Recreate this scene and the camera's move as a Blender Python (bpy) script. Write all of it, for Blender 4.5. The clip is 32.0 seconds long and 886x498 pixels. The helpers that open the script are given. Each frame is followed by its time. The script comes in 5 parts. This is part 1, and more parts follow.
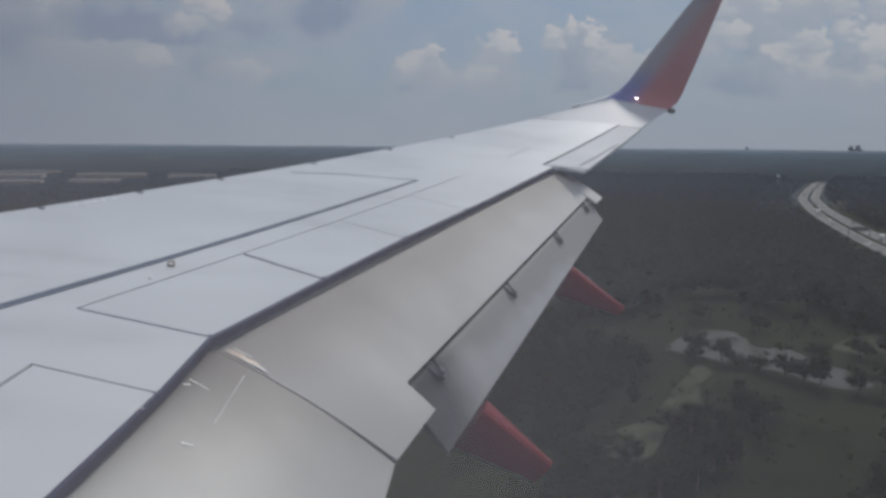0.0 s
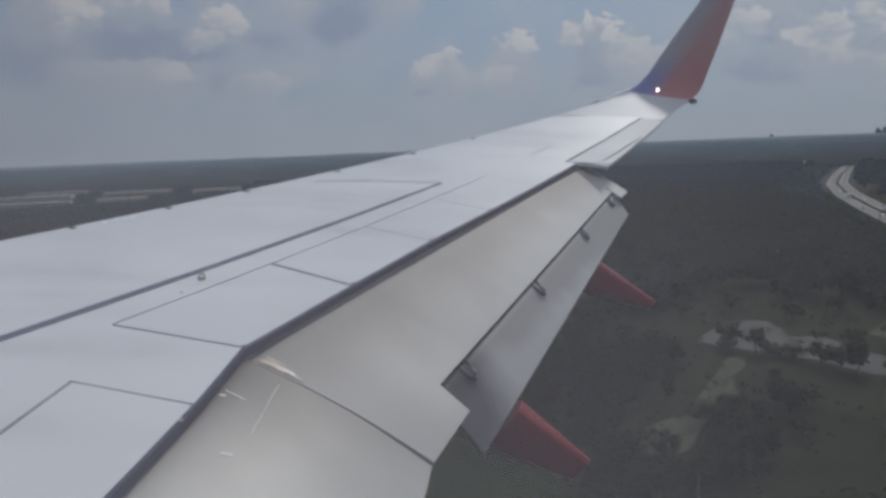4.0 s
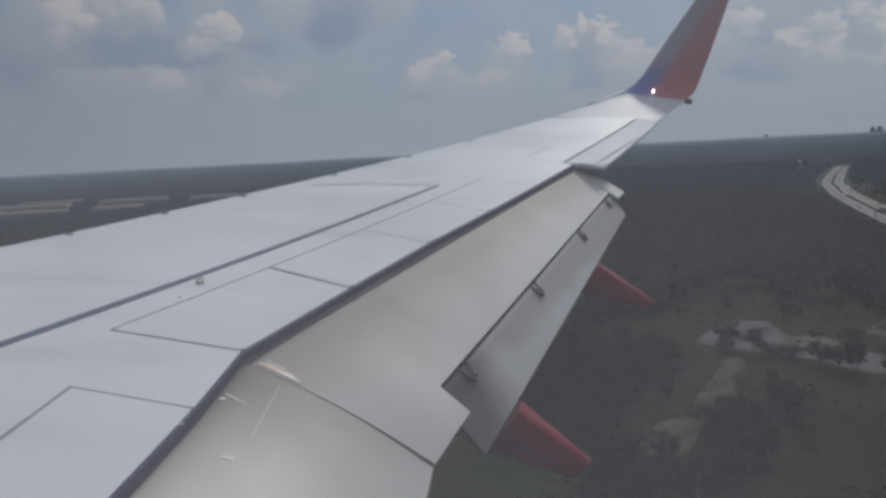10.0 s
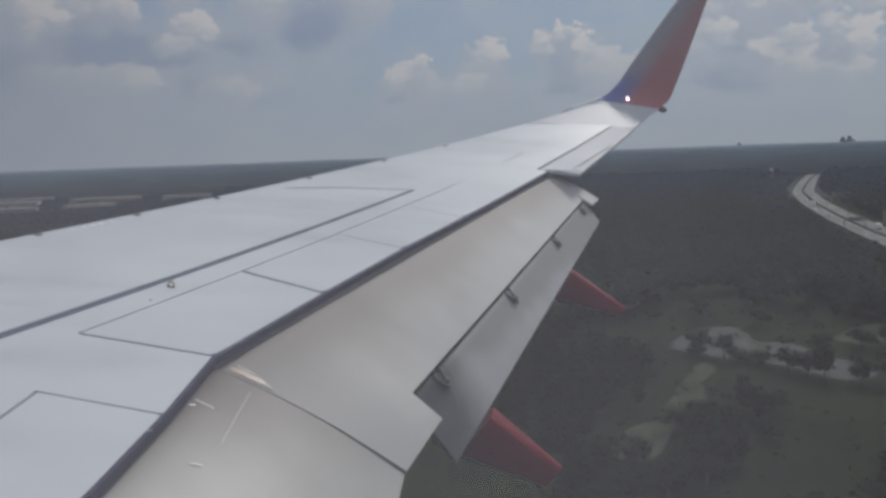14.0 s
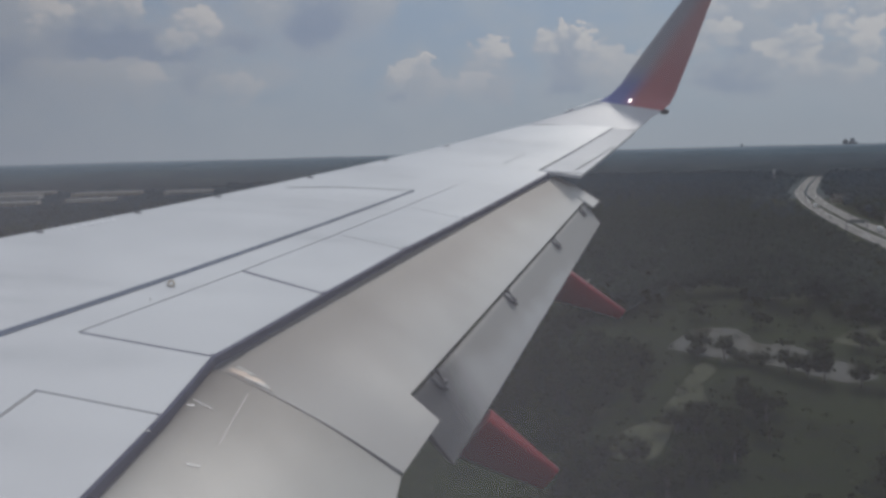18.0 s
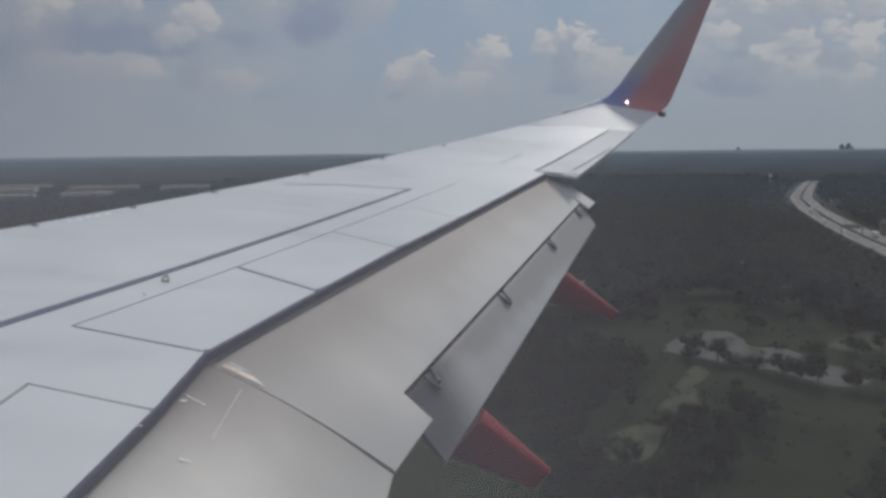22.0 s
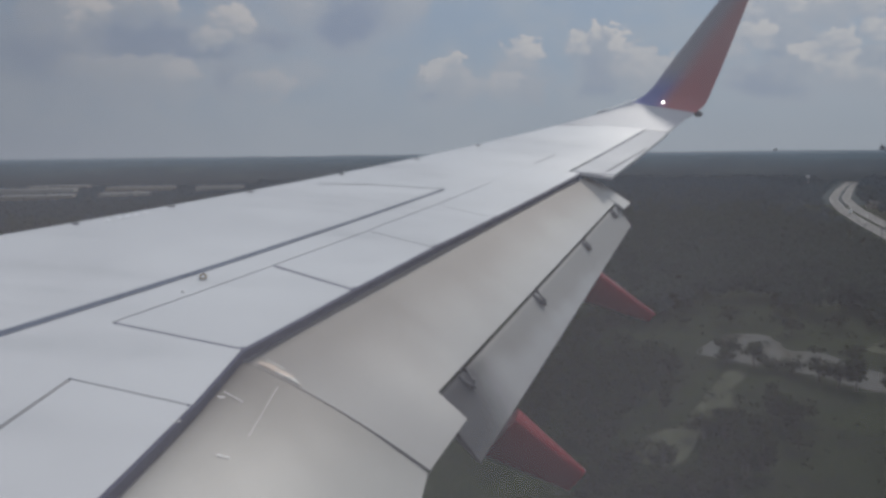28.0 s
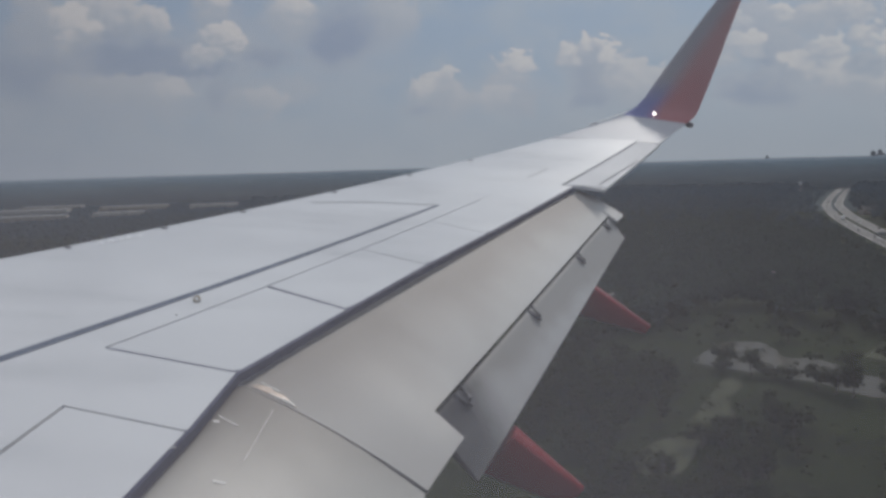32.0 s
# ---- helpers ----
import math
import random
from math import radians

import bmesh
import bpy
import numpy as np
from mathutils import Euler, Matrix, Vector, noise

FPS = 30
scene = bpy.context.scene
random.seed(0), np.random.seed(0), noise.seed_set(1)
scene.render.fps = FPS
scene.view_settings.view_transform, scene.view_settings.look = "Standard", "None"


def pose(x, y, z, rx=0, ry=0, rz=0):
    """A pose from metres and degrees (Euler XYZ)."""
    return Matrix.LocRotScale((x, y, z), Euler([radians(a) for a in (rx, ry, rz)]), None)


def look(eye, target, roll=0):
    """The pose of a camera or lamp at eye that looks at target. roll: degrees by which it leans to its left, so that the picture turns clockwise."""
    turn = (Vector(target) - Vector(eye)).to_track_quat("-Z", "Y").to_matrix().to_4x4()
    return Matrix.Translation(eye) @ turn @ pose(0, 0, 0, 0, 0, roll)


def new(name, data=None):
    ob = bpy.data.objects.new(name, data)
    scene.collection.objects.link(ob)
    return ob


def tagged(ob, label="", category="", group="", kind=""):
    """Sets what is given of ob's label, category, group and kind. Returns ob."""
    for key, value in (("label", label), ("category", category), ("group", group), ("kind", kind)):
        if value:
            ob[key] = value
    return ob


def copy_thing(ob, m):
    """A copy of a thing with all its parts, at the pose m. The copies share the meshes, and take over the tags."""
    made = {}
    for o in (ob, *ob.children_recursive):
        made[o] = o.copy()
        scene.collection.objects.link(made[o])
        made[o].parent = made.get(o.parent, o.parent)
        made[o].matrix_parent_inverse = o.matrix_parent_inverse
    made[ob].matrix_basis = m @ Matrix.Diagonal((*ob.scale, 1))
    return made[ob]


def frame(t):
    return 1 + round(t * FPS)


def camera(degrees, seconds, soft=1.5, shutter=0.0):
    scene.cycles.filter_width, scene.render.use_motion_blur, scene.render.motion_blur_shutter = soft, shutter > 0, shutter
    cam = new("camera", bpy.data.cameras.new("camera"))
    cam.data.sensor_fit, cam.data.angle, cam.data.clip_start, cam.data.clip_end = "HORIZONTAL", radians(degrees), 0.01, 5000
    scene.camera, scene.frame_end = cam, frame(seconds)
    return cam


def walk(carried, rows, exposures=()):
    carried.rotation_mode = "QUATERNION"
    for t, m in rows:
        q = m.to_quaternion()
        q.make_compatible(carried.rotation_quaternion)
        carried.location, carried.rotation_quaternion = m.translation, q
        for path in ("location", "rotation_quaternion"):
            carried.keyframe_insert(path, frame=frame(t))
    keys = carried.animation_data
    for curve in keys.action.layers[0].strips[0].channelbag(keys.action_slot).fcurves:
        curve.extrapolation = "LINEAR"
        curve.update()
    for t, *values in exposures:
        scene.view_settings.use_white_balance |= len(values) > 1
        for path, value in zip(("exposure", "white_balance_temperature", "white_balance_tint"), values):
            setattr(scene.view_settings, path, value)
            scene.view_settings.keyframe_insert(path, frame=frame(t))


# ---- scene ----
# Camera in an airliner's cabin, looking out over the starboard wing: x runs aft, y outboard, z up.
ALT = 60.0            # metres of the eye above the ground
PITCH = 4.99          # nose-up attitude of the aircraft, degrees
cam = camera(55.12, 32.0, soft=3.4)
# seconds, x, y, z from the seat's eye point, yaw, pitch, roll
PATH = (
    (0, 0.0089, 0.0134, 0.0018, 5.091, -6.508, 0.532),
    (0.5, 0.0081, 0.0103, 0.0059, 4.584, -6.181, -0.125),
    (1, 0.0021, 0.0152, 0.0090, 4.610, -6.605, 0.250),
    (1.5, 0.0074, 0.0174, 0.0206, 5.587, -6.808, -0.129),
    (2, 0.0011, 0.0189, 0.0082, 6.145, -7.103, -0.137),
    (2.5, 0.0066, 0.0112, 0.0085, 6.120, -6.624, -0.853),
    (3, 0.0097, 0.0088, 0.0059, 5.843, -5.805, -1.882),
    (3.5, 0.0026, 0.0023, -0.0045, 6.874, -6.141, -2.235),
    (5.5, 0.0092, 0.0140, 0.0094, 6.648, -6.433, -2.371),
    (6, 0.0065, 0.0010, -0.0041, 7.044, -5.841, -2.864),
    (6.5, 0.0004, 0.0058, -0.0162, 7.033, -5.892, -3.034),
    (7, 0.0052, -0.0037, -0.0043, 7.207, -5.950, -3.116),
    (7.5, 0.0020, 0.0064, -0.0155, 6.057, -5.704, -2.807),
    (8, 0.0025, 0.0060, -0.0154, 5.390, -5.676, -2.544),
    (8.5, 0.0030, 0.0082, -0.0002, 5.461, -6.166, -2.222),
    (9, 0.0035, 0.0103, 0.0141, 4.564, -6.475, -1.872),
    (9.5, -0.0024, 0.0039, -0.0118, 5.946, -5.917, -2.714),
    (10, -0.0062, 0.0067, -0.0189, 6.633, -6.047, -2.921),
    (10.5, 0.0008, -0.0011, 0.0029, 6.717, -6.573, -2.800),
    (11, -0.0024, 0.0060, 0.0046, 7.573, -6.725, -3.102),
    (11.5, 0.0004, 0.0098, 0.0199, 6.962, -6.521, -2.778),
    (12, 0.0002, 0.0101, -0.0047, 6.854, -6.163, -2.839),
    (12.5, -0.0012, 0.0036, 0.0024, 6.813, -5.920, -2.881),
    (13, -0.0000, 0.0000, -0.0000, 6.621, -5.960, -2.775),
    (13.5, 0.0051, -0.0034, 0.0033, 6.087, -5.927, -2.503),
    (14, -0.0015, 0.0135, -0.0009, 4.920, -5.909, -2.040),
    (14.5, -0.0058, 0.0173, 0.0082, 4.373, -5.520, -1.567),
    (16.5, 0.0099, 0.0096, 0.0422, 5.008, -6.339, -1.489),
    (17, 0.0123, 0.0056, 0.0399, 5.160, -6.069, -1.524),
    (17.5, 0.0087, 0.0027, 0.0262, 5.300, -5.952, -1.753),
    (18, 0.0107, 0.0024, 0.0265, 5.005, -6.037, -1.439),
    (18.5, 0.0146, 0.0011, 0.0237, 5.346, -6.206, -1.857),
    (19, 0.0073, 0.0031, 0.0211, 5.486, -5.949, -1.900),
    (19.5, 0.0145, 0.0055, 0.0195, 4.577, -6.004, -1.171),
    (20, 0.0109, 0.0018, 0.0232, 4.493, -6.137, -0.863),
    (20.5, 0.0177, 0.0020, 0.0269, 5.162, -6.061, -1.059),
    (21, 0.0113, 0.0004, 0.0278, 5.549, -5.982, -1.329),
    (21.5, 0.0089, 0.0009, 0.0232, 5.687, -5.848, -1.399),
    (22, 0.0152, -0.0014, 0.0263, 4.718, -6.103, -0.606),
    (22.5, 0.0036, 0.0140, 0.0186, 4.221, -6.150, 0.239),
    (23, 0.0060, 0.0138, 0.0212, 5.827, -5.715, 0.756),
    (23.5, 0.0137, 0.0057, 0.0254, 5.967, -5.689, 0.334),
    (24, 0.0147, 0.0027, 0.0337, 6.697, -6.292, -0.241),
    (24.5, 0.0096, 0.0022, 0.0309, 6.015, -6.082, -0.115),
    (25, 0.0053, 0.0027, 0.0222, 6.122, -5.953, -0.233),
    (25.5, 0.0096, -0.0008, 0.0231, 6.099, -6.213, -0.227),
    (27.5, 0.0087, -0.0020, 0.0318, 5.714, -6.499, 0.068),
    (28, -0.0029, 0.0026, 0.0163, 6.913, -6.020, -0.589),
    (28.5, 0.0073, 0.0031, 0.0318, 6.490, -6.105, -0.791),
    (29, 0.0122, 0.0015, 0.0405, 6.380, -6.197, -0.645),
    (29.5, 0.0108, -0.0001, 0.0381, 6.246, -5.897, -0.934),
    (30, 0.0077, -0.0001, 0.0412, 6.900, -5.521, -1.404),
    (30.5, 0.0062, -0.0043, 0.0407, 7.422, -5.236, -1.737),
    (31, 0.0043, 0.0008, 0.0334, 6.599, -4.862, -1.675),
    (31.5, 0.0052, -0.0014, 0.0486, 6.405, -5.140, -1.397),
    (32, 0.0045, 0.0088, 0.0436, 6.548, -5.123, -1.616),
)


# the whole aircraft leans a little towards this wing, turning about the eye point
BANK = Matrix.Translation((0, 0, ALT)) @ pose(0, 0, 0, -0.38, 0, 0)


def eye_pose(x, y, z, yaw, pitch, roll):
    a, b = radians(yaw), radians(pitch)
    eye = Vector((x, y, z))
    way = Vector((-math.sin(a) * math.cos(b), math.cos(a) * math.cos(b), math.sin(b)))
    return BANK @ look(eye, eye + way, roll)


walk(cam, [(r[0], eye_pose(*r[1:])) for r in PATH],
     exposures=((0.0, -0.03, 6400, 10), (1.0, -0.14, 6400, 10), (3.0, -0.06, 6380, 10), (7.0, -0.09, 6400, 10), (9.0, -0.13, 6420, 10), (11.0, -0.03, 6480, 10),
                (20.0, -0.02, 6520, 10), (32.0, 0.0, 6540, 10)))

# ---------------------------------------------------------------- world, sun
SUN_AZ, SUN_EL = 18.5, 40.0      # degrees from +y towards +x, and up
world = bpy.data.worlds.new("sky")
scene.world = world
world.use_nodes = True


class Graph:
    """Short hand for node trees."""

    def __init__(self, tree):
        self.tree = tree
        tree.nodes.clear()

    def node(self, kind, **inputs):
        n = self.tree.nodes.new(kind)
        for k, v in inputs.items():
            key = int(k[1:]) if k[0] == "i" and k[1:].isdigit() else k.replace("_", " ")
            self.put(n.inputs[key], v)
        return n

    def put(self, socket, v):
        if hasattr(v, "node"):
            self.tree.links.new(v, socket)
        else:
            socket.default_value = v

    def m(self, op, a, b=0.0, c=0.0, clamp=False):
        n = self.tree.nodes.new("ShaderNodeMath")
        n.operation, n.use_clamp = op, clamp
        for i, v in enumerate((a, b, c)):
            self.put(n.inputs[i], v)
        return n.outputs[0]

    def mix(self, f, a, b, mode="MIX"):
        n = self.tree.nodes.new("ShaderNodeMix")
        n.data_type, n.blend_type = "RGBA", mode
        self.put(n.inputs[0], f)
        self.put(n.inputs[6], a)
        self.put(n.inputs[7], b)
        return n.outputs[2]

    def step(self, v, lo, hi, a=0.0, b=1.0):
        n = self.tree.nodes.new("ShaderNodeMapRange")
        n.interpolation_type = "SMOOTHSTEP"
        for i, w in enumerate((v, lo, hi, a, b)):
            self.put(n.inputs[i], w)
        return n.outputs[0]

    def noise(self, vec, scale, detail=4.0, rough=0.55):
        n = self.tree.nodes.new("ShaderNodeTexNoise")
        self.put(n.inputs["Vector"], vec)
        n.inputs["Scale"].default_value = scale
        n.inputs["Detail"].default_value = detail
        n.inputs["Roughness"].default_value = rough
        return n.outputs[0]


def rgb(r, g, b):
    return (r, g, b, 1.0)


sa, se = radians(SUN_AZ), radians(SUN_EL)
sun_way = Vector((math.sin(sa) * math.cos(se), math.cos(sa) * math.cos(se), math.sin(se)))
g = Graph(world.node_tree)
sky = g.node("ShaderNodeTexSky")
sky.sky_type, sky.sun_disc = "NISHITA", False
sky.sun_elevation, sky.sun_rotation = radians(SUN_EL), radians(SUN_AZ)
sky.air_density, sky.dust_density, sky.altitude = 1.0, 2.0, 100.0
tc = g.node("ShaderNodeTexCoord")
sep = g.node("ShaderNodeSeparateXYZ", Vector=tc.outputs["Generated"])
az = g.m("MULTIPLY", g.m("ARCTAN2", sep.outputs[0], sep.outputs[1]), 57.2958)
el = g.m("MULTIPLY", g.m("ARCSINE", sep.outputs[2]), 57.2958)
plane = g.node("ShaderNodeCombineXYZ", X=az, Y=g.m("MULTIPLY", el, 1.5)).outputs[0]
billow2 = g.noise(g.node("ShaderNodeVectorMath", i0=plane, i1=(40.0, 13.0, 5.0)).outputs[0], 0.22, 5.0, 0.55)

# cumulus lobes, back to front: azimuth, elevation, half width, half height, tone of the shaded and of the sunlit side
CLOUDS_TOPS = ((-30.0, 13.0, 3.6, 1.5, 0.15, 0.50), (-21.3, 13.2, 3.1, 1.3, 0.40, 0.85), (-13.2, 13.1, 3.6, 1.7, 0.10, 0.40), (-0.7, 13.9, 4.8, 1.0, 0.40, 0.70),
               (15.1, 12.1, 4.6, 1.3, 0.40, 0.80), (-36.3, 8.0, 2.4, 2.1, 0.15, 0.50), (25.2, 6.3, 2.5, 1.9, 0.40, 0.85))
CLOUDS_WEST = ((-31.6, 6.3, 2.8, 2.0, 0.10, 0.25), (-31.5, 8.9, 1.5, 1.6, 0.35, 0.60), (-27.4, 9.7, 1.9, 1.6, 0.30, 0.75), (-29.2, 9.0, 1.6, 1.6, 0.45, 1.00),
               (-29.4, 7.5, 1.2, 1.1, 0.40, 0.95), (-25.0, 9.5, 1.3, 0.9, 0.40, 0.85), (-25.5, 7.3, 3.8, 1.4, 0.00, 0.12), (-22.7, 6.6, 3.1, 0.6, 0.05, 0.15),
               (-26.7, 5.4, 3.9, 0.9, 0.45, 0.60), (-24.0, 5.1, 1.5, 0.8, 0.50, 0.75), (-20.7, 4.9, 1.4, 1.2, 0.20, 0.30), (-18.3, 4.7, 1.8, 0.9, 0.50, 0.68))
CLOUDS_MIDDLE = ((-20.9, 10.8, 1.4, 1.5, 0.45, 0.90), (-20.2, 8.4, 1.8, 1.2, 0.45, 0.95), (-21.8, 7.5, 1.5, 0.8, 0.45, 0.75), (-16.2, 9.8, 2.1, 1.7, 0.40, 0.75),
                 (-15.3, 10.0, 1.1, 1.2, 0.50, 0.85), (-17.7, 7.7, 2.5, 0.8, 0.15, 0.30), (-9.7, 9.6, 2.2, 1.8, 0.35, 0.60), (-12.8, 8.8, 2.6, 2.1, 0.00, 0.20),
                 (-5.7, 4.5, 1.7, 1.3, 0.50, 0.65), (-6.8, 5.6, 1.6, 1.3, 0.45, 0.90), (-7.8, 5.3, 1.1, 0.9, 0.50, 0.85), (-5.9, 6.3, 0.9, 1.0, 0.50, 0.90),
                 (-7.4, 3.7, 1.4, 0.7, 0.10, 0.25))
CLOUDS_TOWER = ((-2.1, 5.5, 1.5, 0.9, 0.45, 0.65), (-1.5, 6.8, 1.6, 1.0, 0.50, 0.95), (-3.1, 4.4, 1.7, 1.1, 0.50, 0.70), (-1.2, 3.8, 1.5, 0.8, 0.30, 0.50),
                (3.6, 6.0, 2.0, 2.5, 0.20, 0.40), (6.7, 5.0, 1.8, 1.6, 0.50, 0.75), (5.6, 5.6, 1.4, 1.4, 0.50, 0.80), (2.0, 7.0, 0.8, 0.7, 0.50, 0.95),
                (3.0, 7.6, 0.9, 0.8, 0.50, 0.95), (4.3, 7.9, 0.9, 0.7, 0.50, 1.00), (4.9, 6.9, 0.8, 1.0, 0.50, 0.95), (3.3, 4.2, 1.5, 0.9, 0.12, 0.25))
CLOUDS_EAST = ((11.5, 6.5, 1.5, 1.2, 0.50, 0.85), (13.5, 8.0, 2.0, 2.0, 0.35, 0.60), (16.8, 8.0, 1.9, 1.3, 0.40, 0.70), (14.7, 6.5, 2.0, 1.9, 0.15, 0.55),
               (19.4, 4.2, 2.5, 1.0, 0.40, 0.60), (13.9, 4.1, 3.0, 1.2, 0.10, 0.22), (16.0, 5.4, 1.4, 1.0, 0.50, 0.90), (18.1, 4.9, 1.7, 1.2, 0.50, 0.85),
               (19.6, 7.1, 1.2, 0.9, 0.50, 0.90), (21.8, 7.6, 1.8, 1.3, 0.40, 0.75), (21.3, 6.0, 1.5, 1.3, 0.50, 0.95))

CLOUDS_FAR_EAST = ((12.2, 8.4, 1.2, 1.0, 0.45, 0.75), (15.2, 8.7, 1.1, 0.7, 0.50, 0.85), (13.2, 7.0, 1.2, 0.9, 0.50, 0.85), (17.5, 6.4, 1.3, 0.9, 0.50, 0.85),
                   (14.5, 5.1, 2.0, 0.9, 0.20, 0.45), (20.6, 4.4, 1.6, 0.9, 0.50, 0.80), (18.7, 8.4, 1.4, 0.9, 0.40, 0.75), (20.0, 5.6, 1.2, 0.7, 0.25, 0.60))

# soft sheets of thin cloud: azimuth, elevation, half width, half height
VEILS = ((-28.6, 7.0, 4.2, 3.2), (-24.0, 7.0, 5.0, 2.6), (-19.8, 8.4, 2.8, 2.8), (-12.6, 8.2, 4.4, 2.8), (-6.0, 4.2, 2.6, 2.0), (-26.0, 4.0, 7.0, 1.2),
         (-17.0, 5.6, 4.0, 1.2), (-1.6, 4.6, 2.6, 1.6), (4.8, 5.2, 2.2, 1.8), (12.8, 4.6, 2.4, 1.6), (16.6, 4.4, 3.8, 2.4), (21.5, 3.6, 2.8, 2.0), (19.0, 9.0, 4.0, 2.0))


def vec(op, a, b=(0, 0, 0), c=(0, 0, 0), value=False):
    n = g.tree.nodes.new("ShaderNodeVectorMath")
    n.operation = op
    for i, v in enumerate((a, b, c)[:2 if op == "DOT_PRODUCT" else 3]):
        g.put(n.inputs[i], v)
    return n.outputs["Value" if value else "Vector"]


def billows(scale, detail, reach):
    """Noise that pushes the clouds' edges about, in degrees."""
    n = g.node("ShaderNodeTexNoise", Vector=plane, Scale=scale, Detail=detail, Roughness=0.66)
    return vec("MULTIPLY_ADD", n.outputs["Color"], (reach, reach * 0.8, 0.0), (-reach / 2, -reach * 0.4, 0.0))


flat = g.node("ShaderNodeCombineXYZ", X=az, Y=el).outputs[0]
puffed = vec("ADD", vec("ADD", flat, billows(0.30, 3.0, 3.2)), billows(1.25, 10.0, 2.2))
lumps = g.noise(plane, 1.5, 9.0, 0.7)
tone, cover = 0.5, 0.0
for a, e, w, h, low, top in CLOUDS_TOPS + tuple((a, e, 1.18 * w, 1.18 * h, low, top) for a, e, w, h, low, top in CLOUDS_WEST) + CLOUDS_MIDDLE + CLOUDS_TOWER + CLOUDS_EAST + CLOUDS_FAR_EAST:
    w, h = 1.06 * w, 1.06 * h
    at = vec("MULTIPLY_ADD", puffed, (1 / w, 1 / h, 0.0), (-a / w, -e / h, 0.0))
    sunny = g.step(g.m("MULTIPLY_ADD", lumps, 1.5, vec("DOT_PRODUCT", at, (0.42, 0.85, 0.0), value=True)), -0.05, 1.5)
    near = vec("LENGTH", at, value=True)
    if top < 0.35:
        mask = g.step(near, 1.3, 0.3)
    else:
        mask = g.step(near, g.m("MULTIPLY_ADD", sunny, -0.35, 1.28), g.m("MULTIPLY_ADD", sunny, 0.55, 0.25))
    n = g.tree.nodes.new("ShaderNodeMix")
    for i, v in ((0, mask), (2, tone), (3, g.m("MULTIPLY_ADD", sunny, top - low, low))):
        g.put(n.inputs[i], v)
    tone = n.outputs[0]
    cover = g.m("MAXIMUM", cover, mask)
thin = None
for a, e, w, h in VEILS:
    near = vec("LENGTH", vec("MULTIPLY_ADD", puffed, (1 / w, 1 / h, 0.0), (-a / w, -e / h, 0.0)), value=True)
    thin = near if thin is None else g.m("MINIMUM", thin, near)
soft_cover = g.step(thin, 1.3, 0.2)
veil = g.step(billow2, 0.38, 0.66)
col = g.node("ShaderNodeVectorMath", i0=sky.outputs[0], i1=(0.030, 0.034, 0.036))
col.operation = "MULTIPLY"
clear = g.mix(0.75, col.outputs[0], rgb(0.23, 0.322, 0.45))
clear = g.mix(g.m("MULTIPLY", veil, 0.7), clear, rgb(0.305, 0.36, 0.42))
clear = g.mix(g.m("MULTIPLY", soft_cover, 0.55), clear, rgb(0.325, 0.355, 0.405))
shadowed = g.mix(g.step(tone, 0.0, 0.5), rgb(0.155, 0.213, 0.325), rgb(0.305, 0.342, 0.395))
puff = g.mix(g.step(tone, 0.45, 0.95), shadowed, rgb(0.53, 0.51, 0.50))
clear = g.mix(g.m("MULTIPLY", cover, 0.82), clear, puff)
haze = g.m("POWER", 2.718, g.m("MULTIPLY", g.m("MAXIMUM", el, 0.0), -0.19))
glow = g.node("ShaderNodeVectorMath", i0=tc.outputs["Generated"], i1=tuple(sun_way))
glow.operation = "DOT_PRODUCT"
near_sun = g.step(glow.outputs["Value"], 0.35, 0.95, 0.53, 1.08)
bright = g.node("ShaderNodeVectorMath", i0=clear, i1=near_sun)
bright.operation = "MULTIPLY"
clear = bright.outputs[0]
mist = g.mix(g.step(glow.outputs["Value"], 0.42, 0.70), rgb(0.212, 0.240, 0.282), rgb(0.276, 0.313, 0.352))
clear = g.mix(g.m("MULTIPLY", haze, 0.95), clear, mist)
high = g.step(el, 12.0, 45.0)
clear = g.mix(g.m("MULTIPLY", high, 0.7), clear, rgb(0.54, 0.60, 0.68))
front_lit = g.m("MULTIPLY", g.step(glow.outputs["Value"], 0.45, -0.35), g.step(el, 0.0, 12.0))
clear = g.mix(g.m("MULTIPLY", front_lit, 0.35), clear, rgb(0.70, 0.73, 0.78))
back = g.node("ShaderNodeBackground", Color=clear, Strength=1.0)
out = g.node("ShaderNodeOutputWorld", Surface=back.outputs[0])

sun = new("sun", bpy.data.lights.new("sun", "SUN"))
sun.data.energy, sun.data.angle, sun.data.color = 1.95, radians(10.0), (1.0, 0.95, 0.89)
sun.matrix_world = look(sun_way * 400, (0, 0, 0))


# ---------------------------------------------------------------- materials
def material(name):
    mat = bpy.data.materials.new(name)
    mat.use_nodes = True
    gr = Graph(mat.node_tree)
    bsdf = gr.node("ShaderNodeBsdfPrincipled")
    gr.node("ShaderNodeOutputMaterial", Surface=bsdf.outputs[0])
    return mat, gr, bsdf


def coords(gr, sx=1.0, sy=1.0, sz=1.0):
    t = gr.node("ShaderNodeTexCoord")
    v = gr.node("ShaderNodeVectorMath", i0=t.outputs["Object"], i1=(sx, sy, sz))
    v.operation = "MULTIPLY"
    return v.outputs[0]


def bump(gr, bsdf, height, strength, distance=0.01):
    b = gr.node("ShaderNodeBump", Strength=strength, Distance=distance, Height=height)
    gr.put(bsdf.inputs["Normal"], b.outputs[0])


